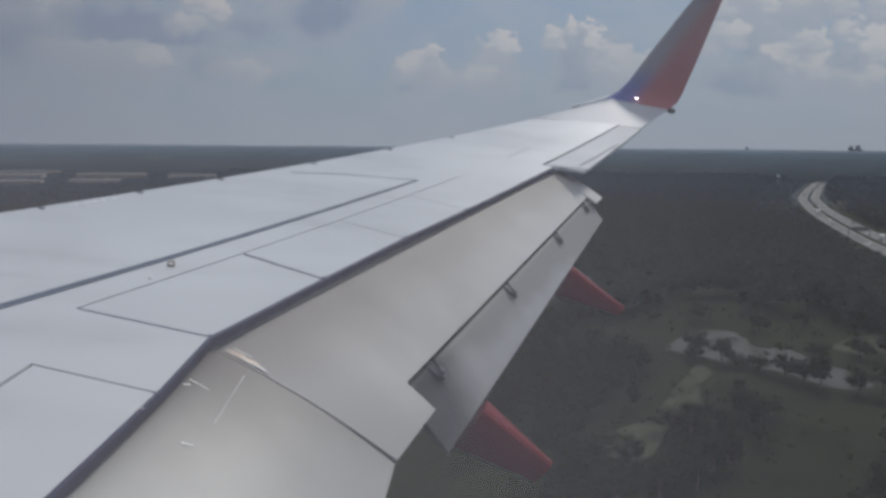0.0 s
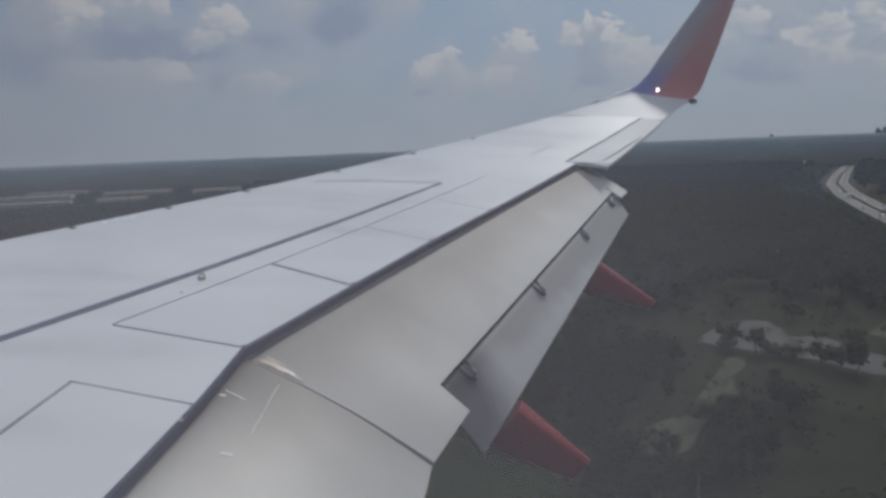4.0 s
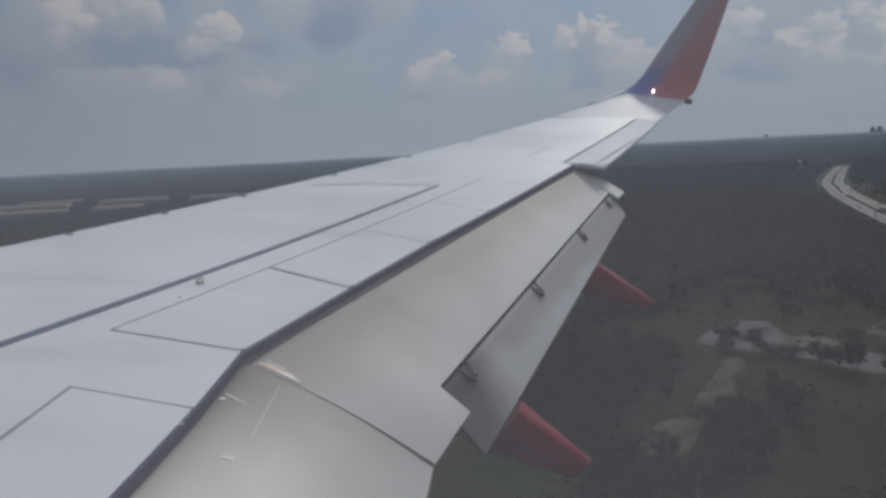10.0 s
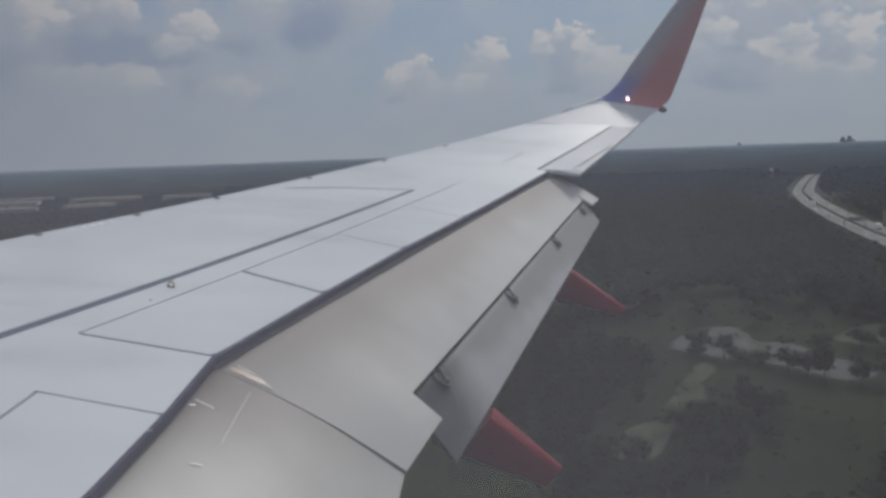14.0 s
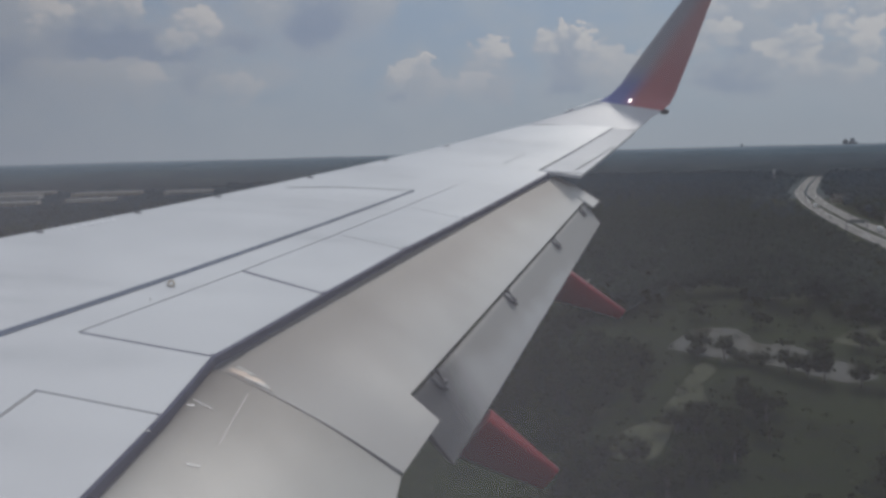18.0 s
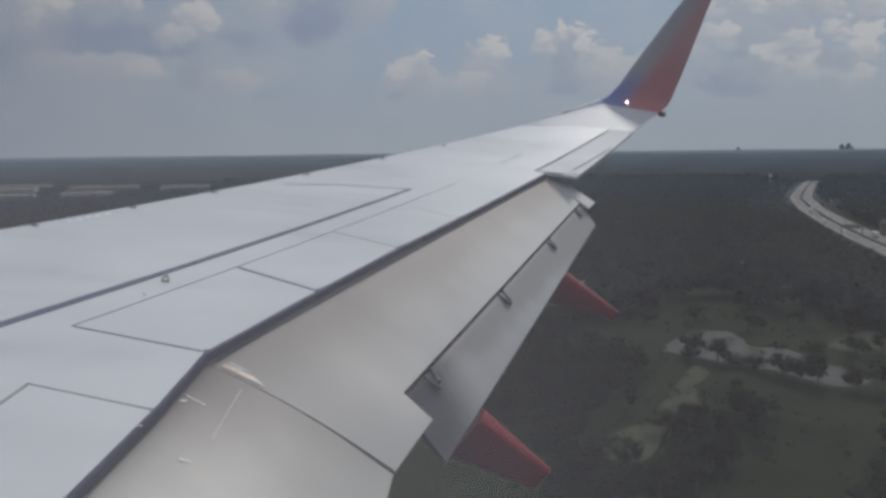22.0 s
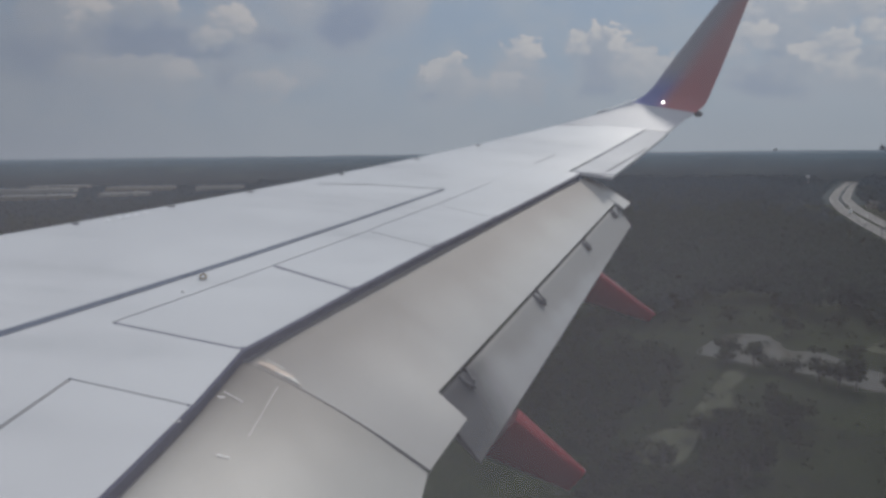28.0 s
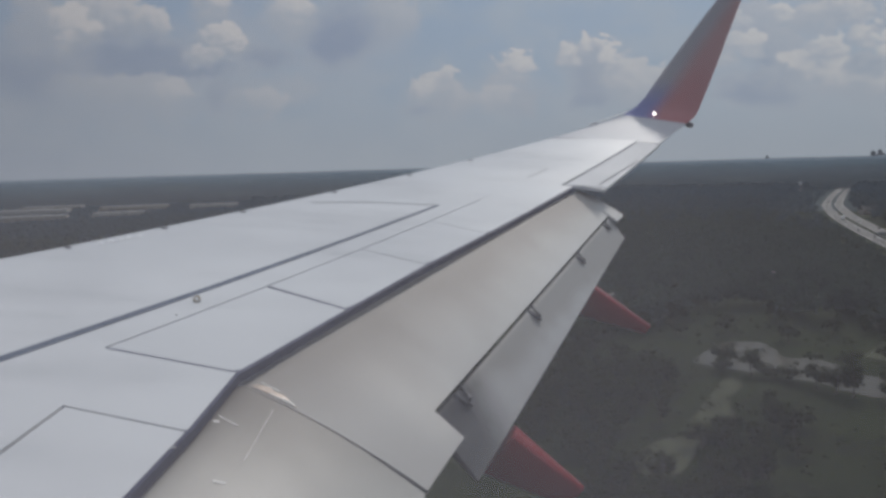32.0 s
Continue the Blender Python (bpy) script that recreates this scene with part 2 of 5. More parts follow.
def painted(name, base, dirt_and_sheen, rough=0.35, metal=0.0, streak=(0.7, 5.0, 1.0), amount=0.5, coat=0.0, ripple=0.004, gloss=0.22):
    """Weathered aircraft paint or metal: cloudy tone, streaks along the airflow, fine speckle."""
    mat, gr, bsdf = material(name)
    v = coords(gr)
    big = gr.noise(v, 0.55, 3.0)
    lines = gr.noise(coords(gr, *streak), 1.0, 6.0, 0.65)
    fine = gr.noise(v, 45.0, 3.0)
    f = gr.m("ADD", gr.m("MULTIPLY", gr.step(big, 0.35, 0.7), 0.5), gr.m("MULTIPLY", gr.step(lines, 0.42, 0.75), 0.5))
    f = gr.m("MULTIPLY", gr.m("ADD", f, gr.m("MULTIPLY", gr.m("SUBTRACT", fine, 0.5), 0.3)), amount, clamp=True)
    gr.put(bsdf.inputs["Base Color"], gr.mix(f, base, dirt_and_sheen))
    gr.put(bsdf.inputs["Roughness"], gr.m("ADD", rough, gr.m("MULTIPLY", gr.m("SUBTRACT", lines, 0.5), 0.25)))
    bsdf.inputs["Metallic"].default_value = metal
    bsdf.inputs["Coat Weight"].default_value = coat
    gr.put(bsdf.inputs["Specular IOR Level"], gr.m("MULTIPLY", gr.m("MULTIPLY_ADD", f, -1.1, 1.0, clamp=True), gloss))
    bump(gr, bsdf, gr.noise(coords(gr, 1.0, 1.0, 1.0), 2.2, 2.0), 0.25, ripple)
    return mat


# strong mottling in the wing colours also imitates soft cloud reflections
M_WING = painted("wing_paint", rgb(0.615, 0.615, 0.62), rgb(0.48, 0.485, 0.50), 0.35, streak=(0.5, 1.7, 1.0), amount=1.0, ripple=0.02, gloss=0.5)
M_PLATE = painted("spoiler_paint", rgb(0.615, 0.615, 0.62), rgb(0.48, 0.485, 0.50), 0.35, streak=(0.5, 1.7, 1.0), amount=1.0, ripple=0.02, gloss=0.5)


def stained(name, base, stain, origin, aft, reach, rough, metal=0.0, spot=None, gloss=0.3, inboard_dark=0.0):
    """Flap metal with brown soot that fades away from the nose, a darker tone inboard, and a dark spot."""
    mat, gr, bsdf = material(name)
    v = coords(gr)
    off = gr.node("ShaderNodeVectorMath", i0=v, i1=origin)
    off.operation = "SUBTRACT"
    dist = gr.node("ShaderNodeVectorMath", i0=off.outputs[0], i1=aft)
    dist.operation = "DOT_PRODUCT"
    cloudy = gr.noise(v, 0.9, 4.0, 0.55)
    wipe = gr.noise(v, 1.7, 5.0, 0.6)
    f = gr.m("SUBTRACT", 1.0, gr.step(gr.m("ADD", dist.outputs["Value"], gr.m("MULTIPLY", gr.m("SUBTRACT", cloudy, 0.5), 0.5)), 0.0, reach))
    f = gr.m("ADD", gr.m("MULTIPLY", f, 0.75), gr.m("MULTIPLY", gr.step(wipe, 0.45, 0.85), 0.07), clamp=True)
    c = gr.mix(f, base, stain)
    # streaky tone, darker towards the inboard end
    if inboard_dark:
        out_along = gr.node("ShaderNodeSeparateXYZ", Vector=v).outputs[1]
        streaky = gr.noise(coords(gr, 0.8, 3.5, 1.0), 1.0, 5.0, 0.6)
        k = gr.step(gr.m("ADD", out_along, gr.m("MULTIPLY", gr.m("SUBTRACT", streaky, 0.5), 2.6)), 8.8, 4.0)
        c = gr.mix(gr.m("MULTIPLY", k, inboard_dark), c, rgb(0.30, 0.275, 0.25))
    # round darker spot about one point
    if spot:
        d = gr.node("ShaderNodeVectorMath", i0=v, i1=spot[:3])
        d.operation = "DISTANCE"
        k = gr.m("SUBTRACT", 1.0, gr.step(gr.m("ADD", d.outputs["Value"], gr.m("MULTIPLY", gr.m("SUBTRACT", cloudy, 0.5), 0.5)), 0.28, spot[3]))
        c = gr.mix(gr.m("MULTIPLY", k, 0.95), c, rgb(0.05, 0.05, 0.055))
    fine = gr.noise(v, 60.0, 3.0)
    c = gr.mix(gr.m("MULTIPLY", gr.step(fine, 0.45, 0.8), 0.12), c, rgb(0.12, 0.11, 0.10))
    gr.put(bsdf.inputs["Base Color"], c)
    gr.put(bsdf.inputs["Roughness"], gr.m("ADD", rough, gr.m("MULTIPLY", gr.m("SUBTRACT", wipe, 0.5), 0.08)))
    bsdf.inputs["Metallic"].default_value = metal
    gr.put(bsdf.inputs["Specular IOR Level"], gr.m("MULTIPLY", gr.m("MULTIPLY_ADD", f, -1.1, 1.0, clamp=True), gloss))
    bump(gr, bsdf, gr.noise(v, 1.6, 2.0), 0.03, 0.002)
    return mat


M_FLAP = stained("flap_paint", rgb(0.565, 0.56, 0.545), rgb(0.32, 0.278, 0.24), (-1.45, 4.09, -1.16), (0.849, -0.188, -0.494), 0.7, 0.62, inboard_dark=0.55)
M_AFT = stained("aft_flap_paint", rgb(0.47, 0.47, 0.475), rgb(0.33, 0.32, 0.30), (-0.51, 4.85, -1.45), (0.66, -0.1, -0.74), 0.2, 0.64, spot=(-0.47, 4.86, -1.52, 0.95), inboard_dark=0.5)
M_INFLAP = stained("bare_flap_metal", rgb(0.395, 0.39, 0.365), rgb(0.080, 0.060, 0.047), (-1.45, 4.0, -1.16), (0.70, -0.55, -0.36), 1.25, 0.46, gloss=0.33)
M_AILERON = painted("aileron_paint", rgb(0.57, 0.575, 0.59), rgb(0.46, 0.465, 0.48), 0.6, streak=(0.5, 1.7, 1.0), amount=0.7, gloss=0.08)
# dark seal tone that also holds the shade of edges and recesses
M_SEAL_SHADE = painted("seal_with_shade", rgb(0.080, 0.082, 0.130), rgb(0.062, 0.063, 0.095), 0.6)
# darker inboard copy; the outboard tone is lifted for haze
M_SEAL_SHADE_NAVY = painted("navy_seal_with_shade", rgb(0.034, 0.036, 0.075), rgb(0.026, 0.027, 0.050), 0.6)
M_GREYSEAL = painted("grey_sealant", rgb(0.075, 0.098, 0.145), rgb(0.045, 0.052, 0.07), 0.6)
M_SEAM = painted("panel_seam", rgb(0.24, 0.25, 0.27), rgb(0.18, 0.18, 0.19), 0.6)
M_BRIGHT = painted("bare_metal", rgb(0.34, 0.29, 0.255), rgb(0.17, 0.135, 0.115), 0.5, 0.3, streak=(6.0, 30.0, 6.0), amount=1.0, gloss=0.1)
M_SCUFF = painted("scuffed_metal", rgb(0.85, 0.83, 0.80), rgb(0.70, 0.67, 0.64), 0.5, streak=(6.0, 30.0, 6.0))
M_SCRATCH = painted("scratched_metal", rgb(0.50, 0.48, 0.455), rgb(0.40, 0.38, 0.36), 0.55, streak=(6.0, 30.0, 6.0))
# near-white colour standing in for sun glints
M_GLINT = painted("glint_white", rgb(0.95, 0.95, 0.95), rgb(0.8, 0.8, 0.8), 0.3, 0.0, amount=0.3)
M_STEEL = painted("fitting_steel", rgb(0.11, 0.11, 0.12), rgb(0.08, 0.08, 0.085), 0.6)
M_BRASS = painted("yellow_ring", rgb(0.32, 0.24, 0.10), rgb(0.12, 0.09, 0.05), 0.5, 0.3)
M_RED = painted("red_paint", rgb(0.19, 0.003, 0.006), rgb(0.15, 0.004, 0.007), 0.4, amount=0.5, gloss=0.18)
M_SKIN = painted("fuselage_paint", rgb(0.04, 0.055, 0.16), rgb(0.05, 0.06, 0.13), 0.35)
M_LINER = painted("cabin_liner", rgb(0.45, 0.44, 0.42), rgb(0.38, 0.37, 0.35), 0.7)

# winglet livery: blue nose and lower leading edge, red face, white root
M_LIVERY, gr, bsdf = material("winglet_livery")
tcn = gr.node("ShaderNodeTexCoord")
s3 = gr.node("ShaderNodeSeparateXYZ", Vector=tcn.outputs["Object"])
back_of_le = gr.m("SUBTRACT", s3.outputs[0], gr.m("ADD", 1.02, gr.m("MULTIPLY", s3.outputs[2], 0.60)))
wob = gr.m("MULTIPLY", gr.m("SUBTRACT", gr.noise(coords(gr), 1.5, 2.0), 0.5), 0.10)
isred = gr.step(gr.m("ADD", back_of_le, wob), 0.06, 0.46)
# blue and red washed out with height: haze painted into the livery
grey_blue = gr.mix(gr.step(s3.outputs[2], 1.30, 1.9), rgb(0.135, 0.165, 0.40), rgb(0.30, 0.30, 0.335))
hazed_red = gr.mix(gr.step(s3.outputs[2], 1.35, 2.6), rgb(0.40, 0.135, 0.145), rgb(0.41, 0.215, 0.225))
livery = gr.mix(isred, grey_blue, hazed_red)
edge = gr.m("ADD", s3.outputs[2], gr.m("MULTIPLY", s3.outputs[0], 0.10))
iswhite = gr.step(edge, 1.245, 1.275)
livery = gr.mix(iswhite, rgb(0.51, 0.522, 0.55), livery)
gr.put(bsdf.inputs["Base Color"], gr.mix(gr.m("MULTIPLY", gr.noise(coords(gr), 3.0), 0.25), livery, rgb(0.24, 0.19, 0.19)))
bsdf.inputs["Roughness"].default_value = 0.5
bsdf.inputs["Specular IOR Level"].default_value = 0.1

M_GLOW, gr, bsdf = material("white_glow")
bsdf.inputs["Emission Color"].default_value = rgb(1.0, 0.96, 0.92)
bsdf.inputs["Emission Strength"].default_value = 9.0

# window pane: clear acrylic with a film of dust and fine scratches that the sun lights up
M_PANE = bpy.data.materials.new("dusty_acrylic")
M_PANE.use_nodes = True
gr = Graph(M_PANE.node_tree)
dust = gr.noise(coords(gr), 14.0, 4.0)
film = gr.node("ShaderNodeBsdfTranslucent", Color=rgb(0.82, 0.805, 0.915))
through_it = gr.node("ShaderNodeBsdfTransparent", Color=rgb(0.97, 0.975, 0.98))
# the film is denser forward than at the aft rim, to add haze there
across = gr.node("ShaderNodeSeparateXYZ", Vector=coords(gr))
film_haze = gr.step(gr.m("ADD", across.outputs[0], gr.m("MULTIPLY", gr.m("SUBTRACT", dust, 0.5), 0.02)), 0.042, 0.004)
film_haze = gr.m("ADD", film_haze, gr.step(across.outputs[0], -0.002, -0.05, 0.0, 0.6))
dusty = gr.m("ADD", gr.m("MULTIPLY_ADD", film_haze, 0.046, 0.047), gr.m("MULTIPLY", dust, 0.03))
mixed = gr.node("ShaderNodeMixShader", i0=dusty, i1=through_it.outputs[0], i2=film.outputs[0])
gr.node("ShaderNodeOutputMaterial", Surface=mixed.outputs[0])


def natural(name, colors, scales, rough=0.9, relief=0.0, per_object=0.0, islands=0.0, leafy=0.0):
    """Two-scale mottled surface from three tones."""
    mat, gr, bsdf = material(name)
    v = coords(gr)
    a = gr.step(gr.noise(v, scales[0], 4.0, 0.6), 0.36, 0.64)
    b = gr.step(gr.noise(v, scales[1], 4.0, 0.6), 0.40, 0.66)
    c = gr.mix(b, gr.mix(a, rgb(*colors[0]), rgb(*colors[1])), rgb(*colors[2]))
    if per_object:
        inf = gr.node("ShaderNodeObjectInfo")
        c = gr.mix(gr.m("MULTIPLY", inf.outputs["Random"], per_object), c, rgb(*colors[1]))
    if islands:
        geo = gr.node("ShaderNodeNewGeometry")
        c = gr.mix(gr.m("MULTIPLY", geo.outputs["Random Per Island"], islands), c, rgb(*colors[2]))
    gr.put(bsdf.inputs["Base Color"], c)
    bsdf.inputs["Roughness"].default_value = rough
    bsdf.inputs["Specular IOR Level"].default_value = 0.5 if rough < 0.85 else 0.04
    if relief:
        bump(gr, bsdf, gr.noise(v, scales[1] * 3.0, 4.0), 0.6, relief)
    if leafy:
        # leaves let part of the light through
        back = gr.node("ShaderNodeBsdfTranslucent")
        gr.put(back.inputs["Color"], c)
        out = next(n for n in mat.node_tree.nodes if n.type == "OUTPUT_MATERIAL")
        both = gr.node("ShaderNodeMixShader", i0=leafy, i1=bsdf.outputs[0], i2=back.outputs[0])
        mat.node_tree.links.new(both.outputs[0], out.inputs[0])
    return mat


M_GROUND = natural("wet_meadow", ((0.0114, 0.0175, 0.004), (0.0159, 0.0229, 0.0051), (0.0095, 0.0139, 0.004)), (0.012, 0.06), relief=0.3)
# ground beyond 1000 m, its colour lifted and blued for aerial haze
M_GROUND_HAZE = natural("haze_tinted_ground", ((0.036, 0.050, 0.054), (0.042, 0.056, 0.060), (0.032, 0.045, 0.050)), (0.004, 0.03), relief=2.0)
M_LEAF = natural("foliage", ((0.0228, 0.0304, 0.0092), (0.0266, 0.0341, 0.0106), (0.0312, 0.0349, 0.0131)), (0.02, 0.15), islands=0.3, leafy=0.45)
# next three: aerial haze mixed into the leaf colour, paler and bluer with distance
M_LEAF_HAZE_FAR = natural("far_haze_foliage", ((0.0465, 0.0736, 0.0952), (0.0522, 0.0794, 0.1015), (0.0592, 0.0852, 0.1079)), (0.006, 0.05), islands=0.15, leafy=0.45)
M_LEAF_HAZE_SLIGHT = natural("slight_haze_foliage", ((0.0469, 0.0611, 0.0471), (0.0542, 0.0691, 0.0549), (0.0616, 0.0744, 0.0614)), (0.01, 0.08), islands=0.25, leafy=0.45)
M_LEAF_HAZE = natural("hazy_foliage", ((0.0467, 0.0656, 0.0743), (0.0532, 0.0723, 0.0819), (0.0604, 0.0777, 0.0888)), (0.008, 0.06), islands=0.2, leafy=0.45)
M_TRUNK = natural("bark", ((0.08, 0.07, 0.055), (0.12, 0.105, 0.085), (0.05, 0.045, 0.04)), (1.0, 6.0))
M_CONCRETE = natural("road_concrete", ((0.175, 0.168, 0.160), (0.205, 0.197, 0.187), (0.145, 0.138, 0.133)), (0.02, 0.3))
M_ASPHALT = natural("asphalt", ((0.06, 0.06, 0.062), (0.09, 0.088, 0.088), (0.05, 0.05, 0.05)), (0.03, 0.5))
M_ROADPAINT = natural("road_paint", ((0.75, 0.75, 0.72), (0.65, 0.65, 0.62), (0.55, 0.55, 0.52)), (0.2, 3.0))
M_ALGAE = natural("algae_water", ((0.052, 0.056, 0.034), (0.062, 0.066, 0.040), (0.042, 0.046, 0.028)), (0.03, 0.2), rough=0.9)

M_WATER, gr, bsdf = material("pond_water")
gr.put(bsdf.inputs["Base Color"], gr.mix(gr.noise(coords(gr), 0.05), rgb(0.046, 0.041, 0.028), rgb(0.068, 0.060, 0.043)))
bsdf.inputs["Roughness"].default_value = 0.2
bsdf.inputs["Specular IOR Level"].default_value = 0.03
bump(gr, bsdf, gr.noise(coords(gr), 0.7, 3.0), 0.25, 0.2)


# ---------------------------------------------------------------- mesh helpers
def part(name, bm, mat, parent=None, label="", smooth=True, m=None):
    mesh = bpy.data.meshes.new(name)
    if bm.faces:
        bmesh.ops.recalc_face_normals(bm, faces=bm.faces)
    bm.to_mesh(mesh)
    bm.free()
    mesh.materials.append(mat)
    if smooth:
        mesh.shade_smooth()
        mesh.set_sharp_from_angle(angle=radians(32))
    ob = new(name, mesh)
    if parent is not None:
        ob.parent = parent
    if m is not None:
        ob.matrix_basis = m
    if label:
        ob["label"] = label
    return ob


def loft(sections, caps=True, closed=True):
    """A skin over rings (or open rows) of equal length."""
    bm = bmesh.new()
    rings = [[bm.verts.new(p) for p in ring] for ring in sections]
    n = len(rings[0])
    for a, b in zip(rings, rings[1:]):
        for i in range(n if closed else n - 1):
            j = (i + 1) % n
            bm.faces.new((a[i], a[j], b[j], b[i]))
    if caps and closed:
        bm.faces.new(rings[0])
        bm.faces.new(rings[-1][::-1])
    return bm


def box_into(bm, x0, x1, y0, y1, z0, z1):
    v = [bm.verts.new((x, y, z)) for x in (x0, x1) for y in (y0, y1) for z in (z0, z1)]
    for f in ((0, 1, 3, 2), (4, 6, 7, 5), (0, 4, 5, 1), (2, 3, 7, 6), (0, 2, 6, 4), (1, 5, 7, 3)):
        bm.faces.new([v[i] for i in f])


def box(x0, x1, y0, y1, z0, z1, bevel=0.0):
    bm = bmesh.new()
    box_into(bm, x0, x1, y0, y1, z0, z1)
    if bevel:
        bmesh.ops.bevel(bm, geom=bm.edges[:], offset=bevel, segments=2, affect="EDGES", profile=0.5)
    return bm


def tube(points, radius, sides=8):
    """A round bar along points."""
    rings = []
    for i, p in enumerate(points):
        p = Vector(p)
        d = (Vector(points[min(i + 1, len(points) - 1)]) - Vector(points[max(i - 1, 0)])).normalized()
        u = d.orthogonal().normalized()
        w = d.cross(u)
        r = radius[i] if isinstance(radius, (list, tuple)) else radius
        rings.append([p + (u * math.cos(k * math.tau / sides) + w * math.sin(k * math.tau / sides)) * r for k in range(sides)])
    return loft(rings)


# ---------------------------------------------------------------- the wing
AIRCRAFT = BANK @ pose(0, 0, 0, 0, PITCH, 0)


def zw(y):
    """Height of the wing's upper skin: dihedral and bending in flight."""
    return -1.558 + 0.1051 * y + 0.00385 * y * y


def x_le(y):
    return -3.89 + 0.523 * (y - 5.8)


def x_hinge(y):
    if y <= 3.55:
        return -2.06
    if y <= 4.27:
        return -2.06 - 0.19 * (y - 3.55) / 0.72
    return -2.25 + 0.349 * (y - 4.27)


def x_cove(y):
    return -1.42 if y <= 3.42 else float(np.interp(y, (3.42, 4.09, 5.23, 6.43, 8.0, 10.0), (-1.42, -1.45, -1.15, -0.805, -0.275, 0.40)))


def x_ail(y):
    return 0.59 + 0.342 * (y - 11.01)


def x_te(y):
    return 0.75 + 0.30 * (y - 9.97)


wing = tagged(new("aircraft_wing"), "light grey airliner wing with lowered flaps and an upswept winglet", "wing")
wing.matrix_world = AIRCRAFT


def skin_ring(y, aft, end):
    """Closed aerofoil loop: drooped nose, upper skin to x = aft, a recessed shelf to x = end, lower skin."""
    le, z = x_le(y), zw(y)
    thick = 0.52 - 0.026 * y
    ring = []
    for k in range(6):
        a = math.pi / 2 * k / 5
        ring.append((le - 0.22 * math.cos(a), y, z - 0.03 - 0.17 * (1 - math.sin(a))))
    for d in (0.2, 0.45, 0.8):
        ring.append((le + d, y, z - 0.03 * (1 - d / 0.8) ** 2))
    for k in range(1, 6):
        ring.append((le + 0.8 + (aft - le - 0.8) * k / 5, y, z))
    ring += [(aft + 0.004, y, z - 0.055), (end - 0.02, y, z - 0.055), (end - 0.02, y, z - 0.12)]
    for k in range(1, 6):
        s = k / 6
        ring.append((end - 0.02 + (le - end) * s, y, z - 0.12 - thick * math.sin(math.pi * s) ** 0.7))
    ring.append((le - 0.2, y, z - 0.32))
    return ring


ys = [0.16, 0.8, 1.6, 2.4, 3.0, 3.55, 3.9, 4.09, 4.27] + [4.27 + 0.48 * k for k in range(1, 13)] + [10.02]
part("wing_skin", loft([skin_ring(y, x_hinge(y), x_cove(y)) for y in ys]), M_WING, wing)
ys = [10.024 + (13.638 - 10.024) * k / 10 for k in range(11)]
part("outer_wing_skin", loft([skin_ring(y, x_ail(y), x_ail(y) + 0.03) for y in ys]), M_WING, wing)


def sheet(rows, thick, name, mat, parent=wing, label=""):
    """A thin plate from rows of upper points."""
    ring_rows = []
    for row in rows:
        top = [Vector(p) for p in row]
        ring_rows.append([tuple(p) for p in top] + [(p.x, p.y, p.z - thick) for p in reversed(top)])
    return part(name, loft(ring_rows), mat, parent, label)


def strip(points, width, name, mat, lift=0.003, label="", parent=wing):
    """A flat band lying on the upper skin along (x, y) points."""
    rows = []
    for i, (x, y) in enumerate(points):
        a, b = Vector(points[max(i - 1, 0)]), Vector(points[min(i + 1, len(points) - 1)])
        d = (b - a).normalized()
        n = Vector((d.y, -d.x)) * (width[i] if isinstance(width, (list, tuple)) else width) / 2
        rows.append([(x - n.x, y - n.y, zw(y - n.y) + lift), (x + n.x, y + n.y, zw(y + n.y) + lift)])
    return sheet(rows, 0.004, name, mat, parent, label)


# dark sheet in the bay under the spoiler panels, shading their gaps by colour
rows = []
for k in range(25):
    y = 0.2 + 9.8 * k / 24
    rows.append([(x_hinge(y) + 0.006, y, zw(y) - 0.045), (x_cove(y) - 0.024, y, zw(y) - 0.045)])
sheet(rows, 0.006, "spoiler_bay_shade", M_SEAL_SHADE)


def panel(h0, t0, h1, t1, name, gap=0.022, lift=0.0, front=0.02):
    """A panel between the hinge line and the rear edge: corners (x, y) hinge and tail, inboard then outboard."""
    rows = []
    for k in range(7):
        s = k / 6
        a = Vector(h0).lerp(Vector(h1), s)
        b = Vector(t0).lerp(Vector(t1), s)
        b.x = x_cove(b.y)
        shift = gap if k == 0 else -gap if k == 6 else 0.0
        row = []
        for j in range(5):
            p = a.lerp(b, front + j / 4 * (1 - front))
            row.append((p.x, p.y + shift, zw(p.y) + lift))
        rows.append(row)
    return sheet(rows, 0.028, name, M_PLATE)


def tail(y):
    return (x_cove(y), y)


def hinge(y):
    return (x_hinge(y), y)


panel(hinge(0.3), tail(0.3), hinge(3.55), tail(3.42), "spoiler", front=0.04)
panel(hinge(3.55), tail(3.42), hinge(4.27), tail(4.09), "fixed_panel", gap=0.0, front=0.0)
EDGES = ((4.27, 4.09), (5.58, 5.23), (6.74, 6.43), (7.90, 7.56), (9.05, 8.72))
for (a, b), (c, d) in zip(EDGES, EDGES[1:]):
    panel(hinge(a), tail(b), hinge(c), tail(d), "spoiler", gap=0.018)
panel(hinge(9.05), tail(8.72), hinge(10.28), tail(10.0), "fixed_panel", gap=0.001, front=0.004)

# rear edge over the flaps: a seal whose dark colour includes the edge's shade
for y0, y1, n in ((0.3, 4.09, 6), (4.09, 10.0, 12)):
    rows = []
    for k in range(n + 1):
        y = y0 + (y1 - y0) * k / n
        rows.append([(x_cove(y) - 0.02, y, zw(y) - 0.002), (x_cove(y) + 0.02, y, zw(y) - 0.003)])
    sheet(rows, 0.05, "rear_edge_seal_shade", M_SEAL_SHADE_NAVY if y0 < 4 else M_SEAL_SHADE)

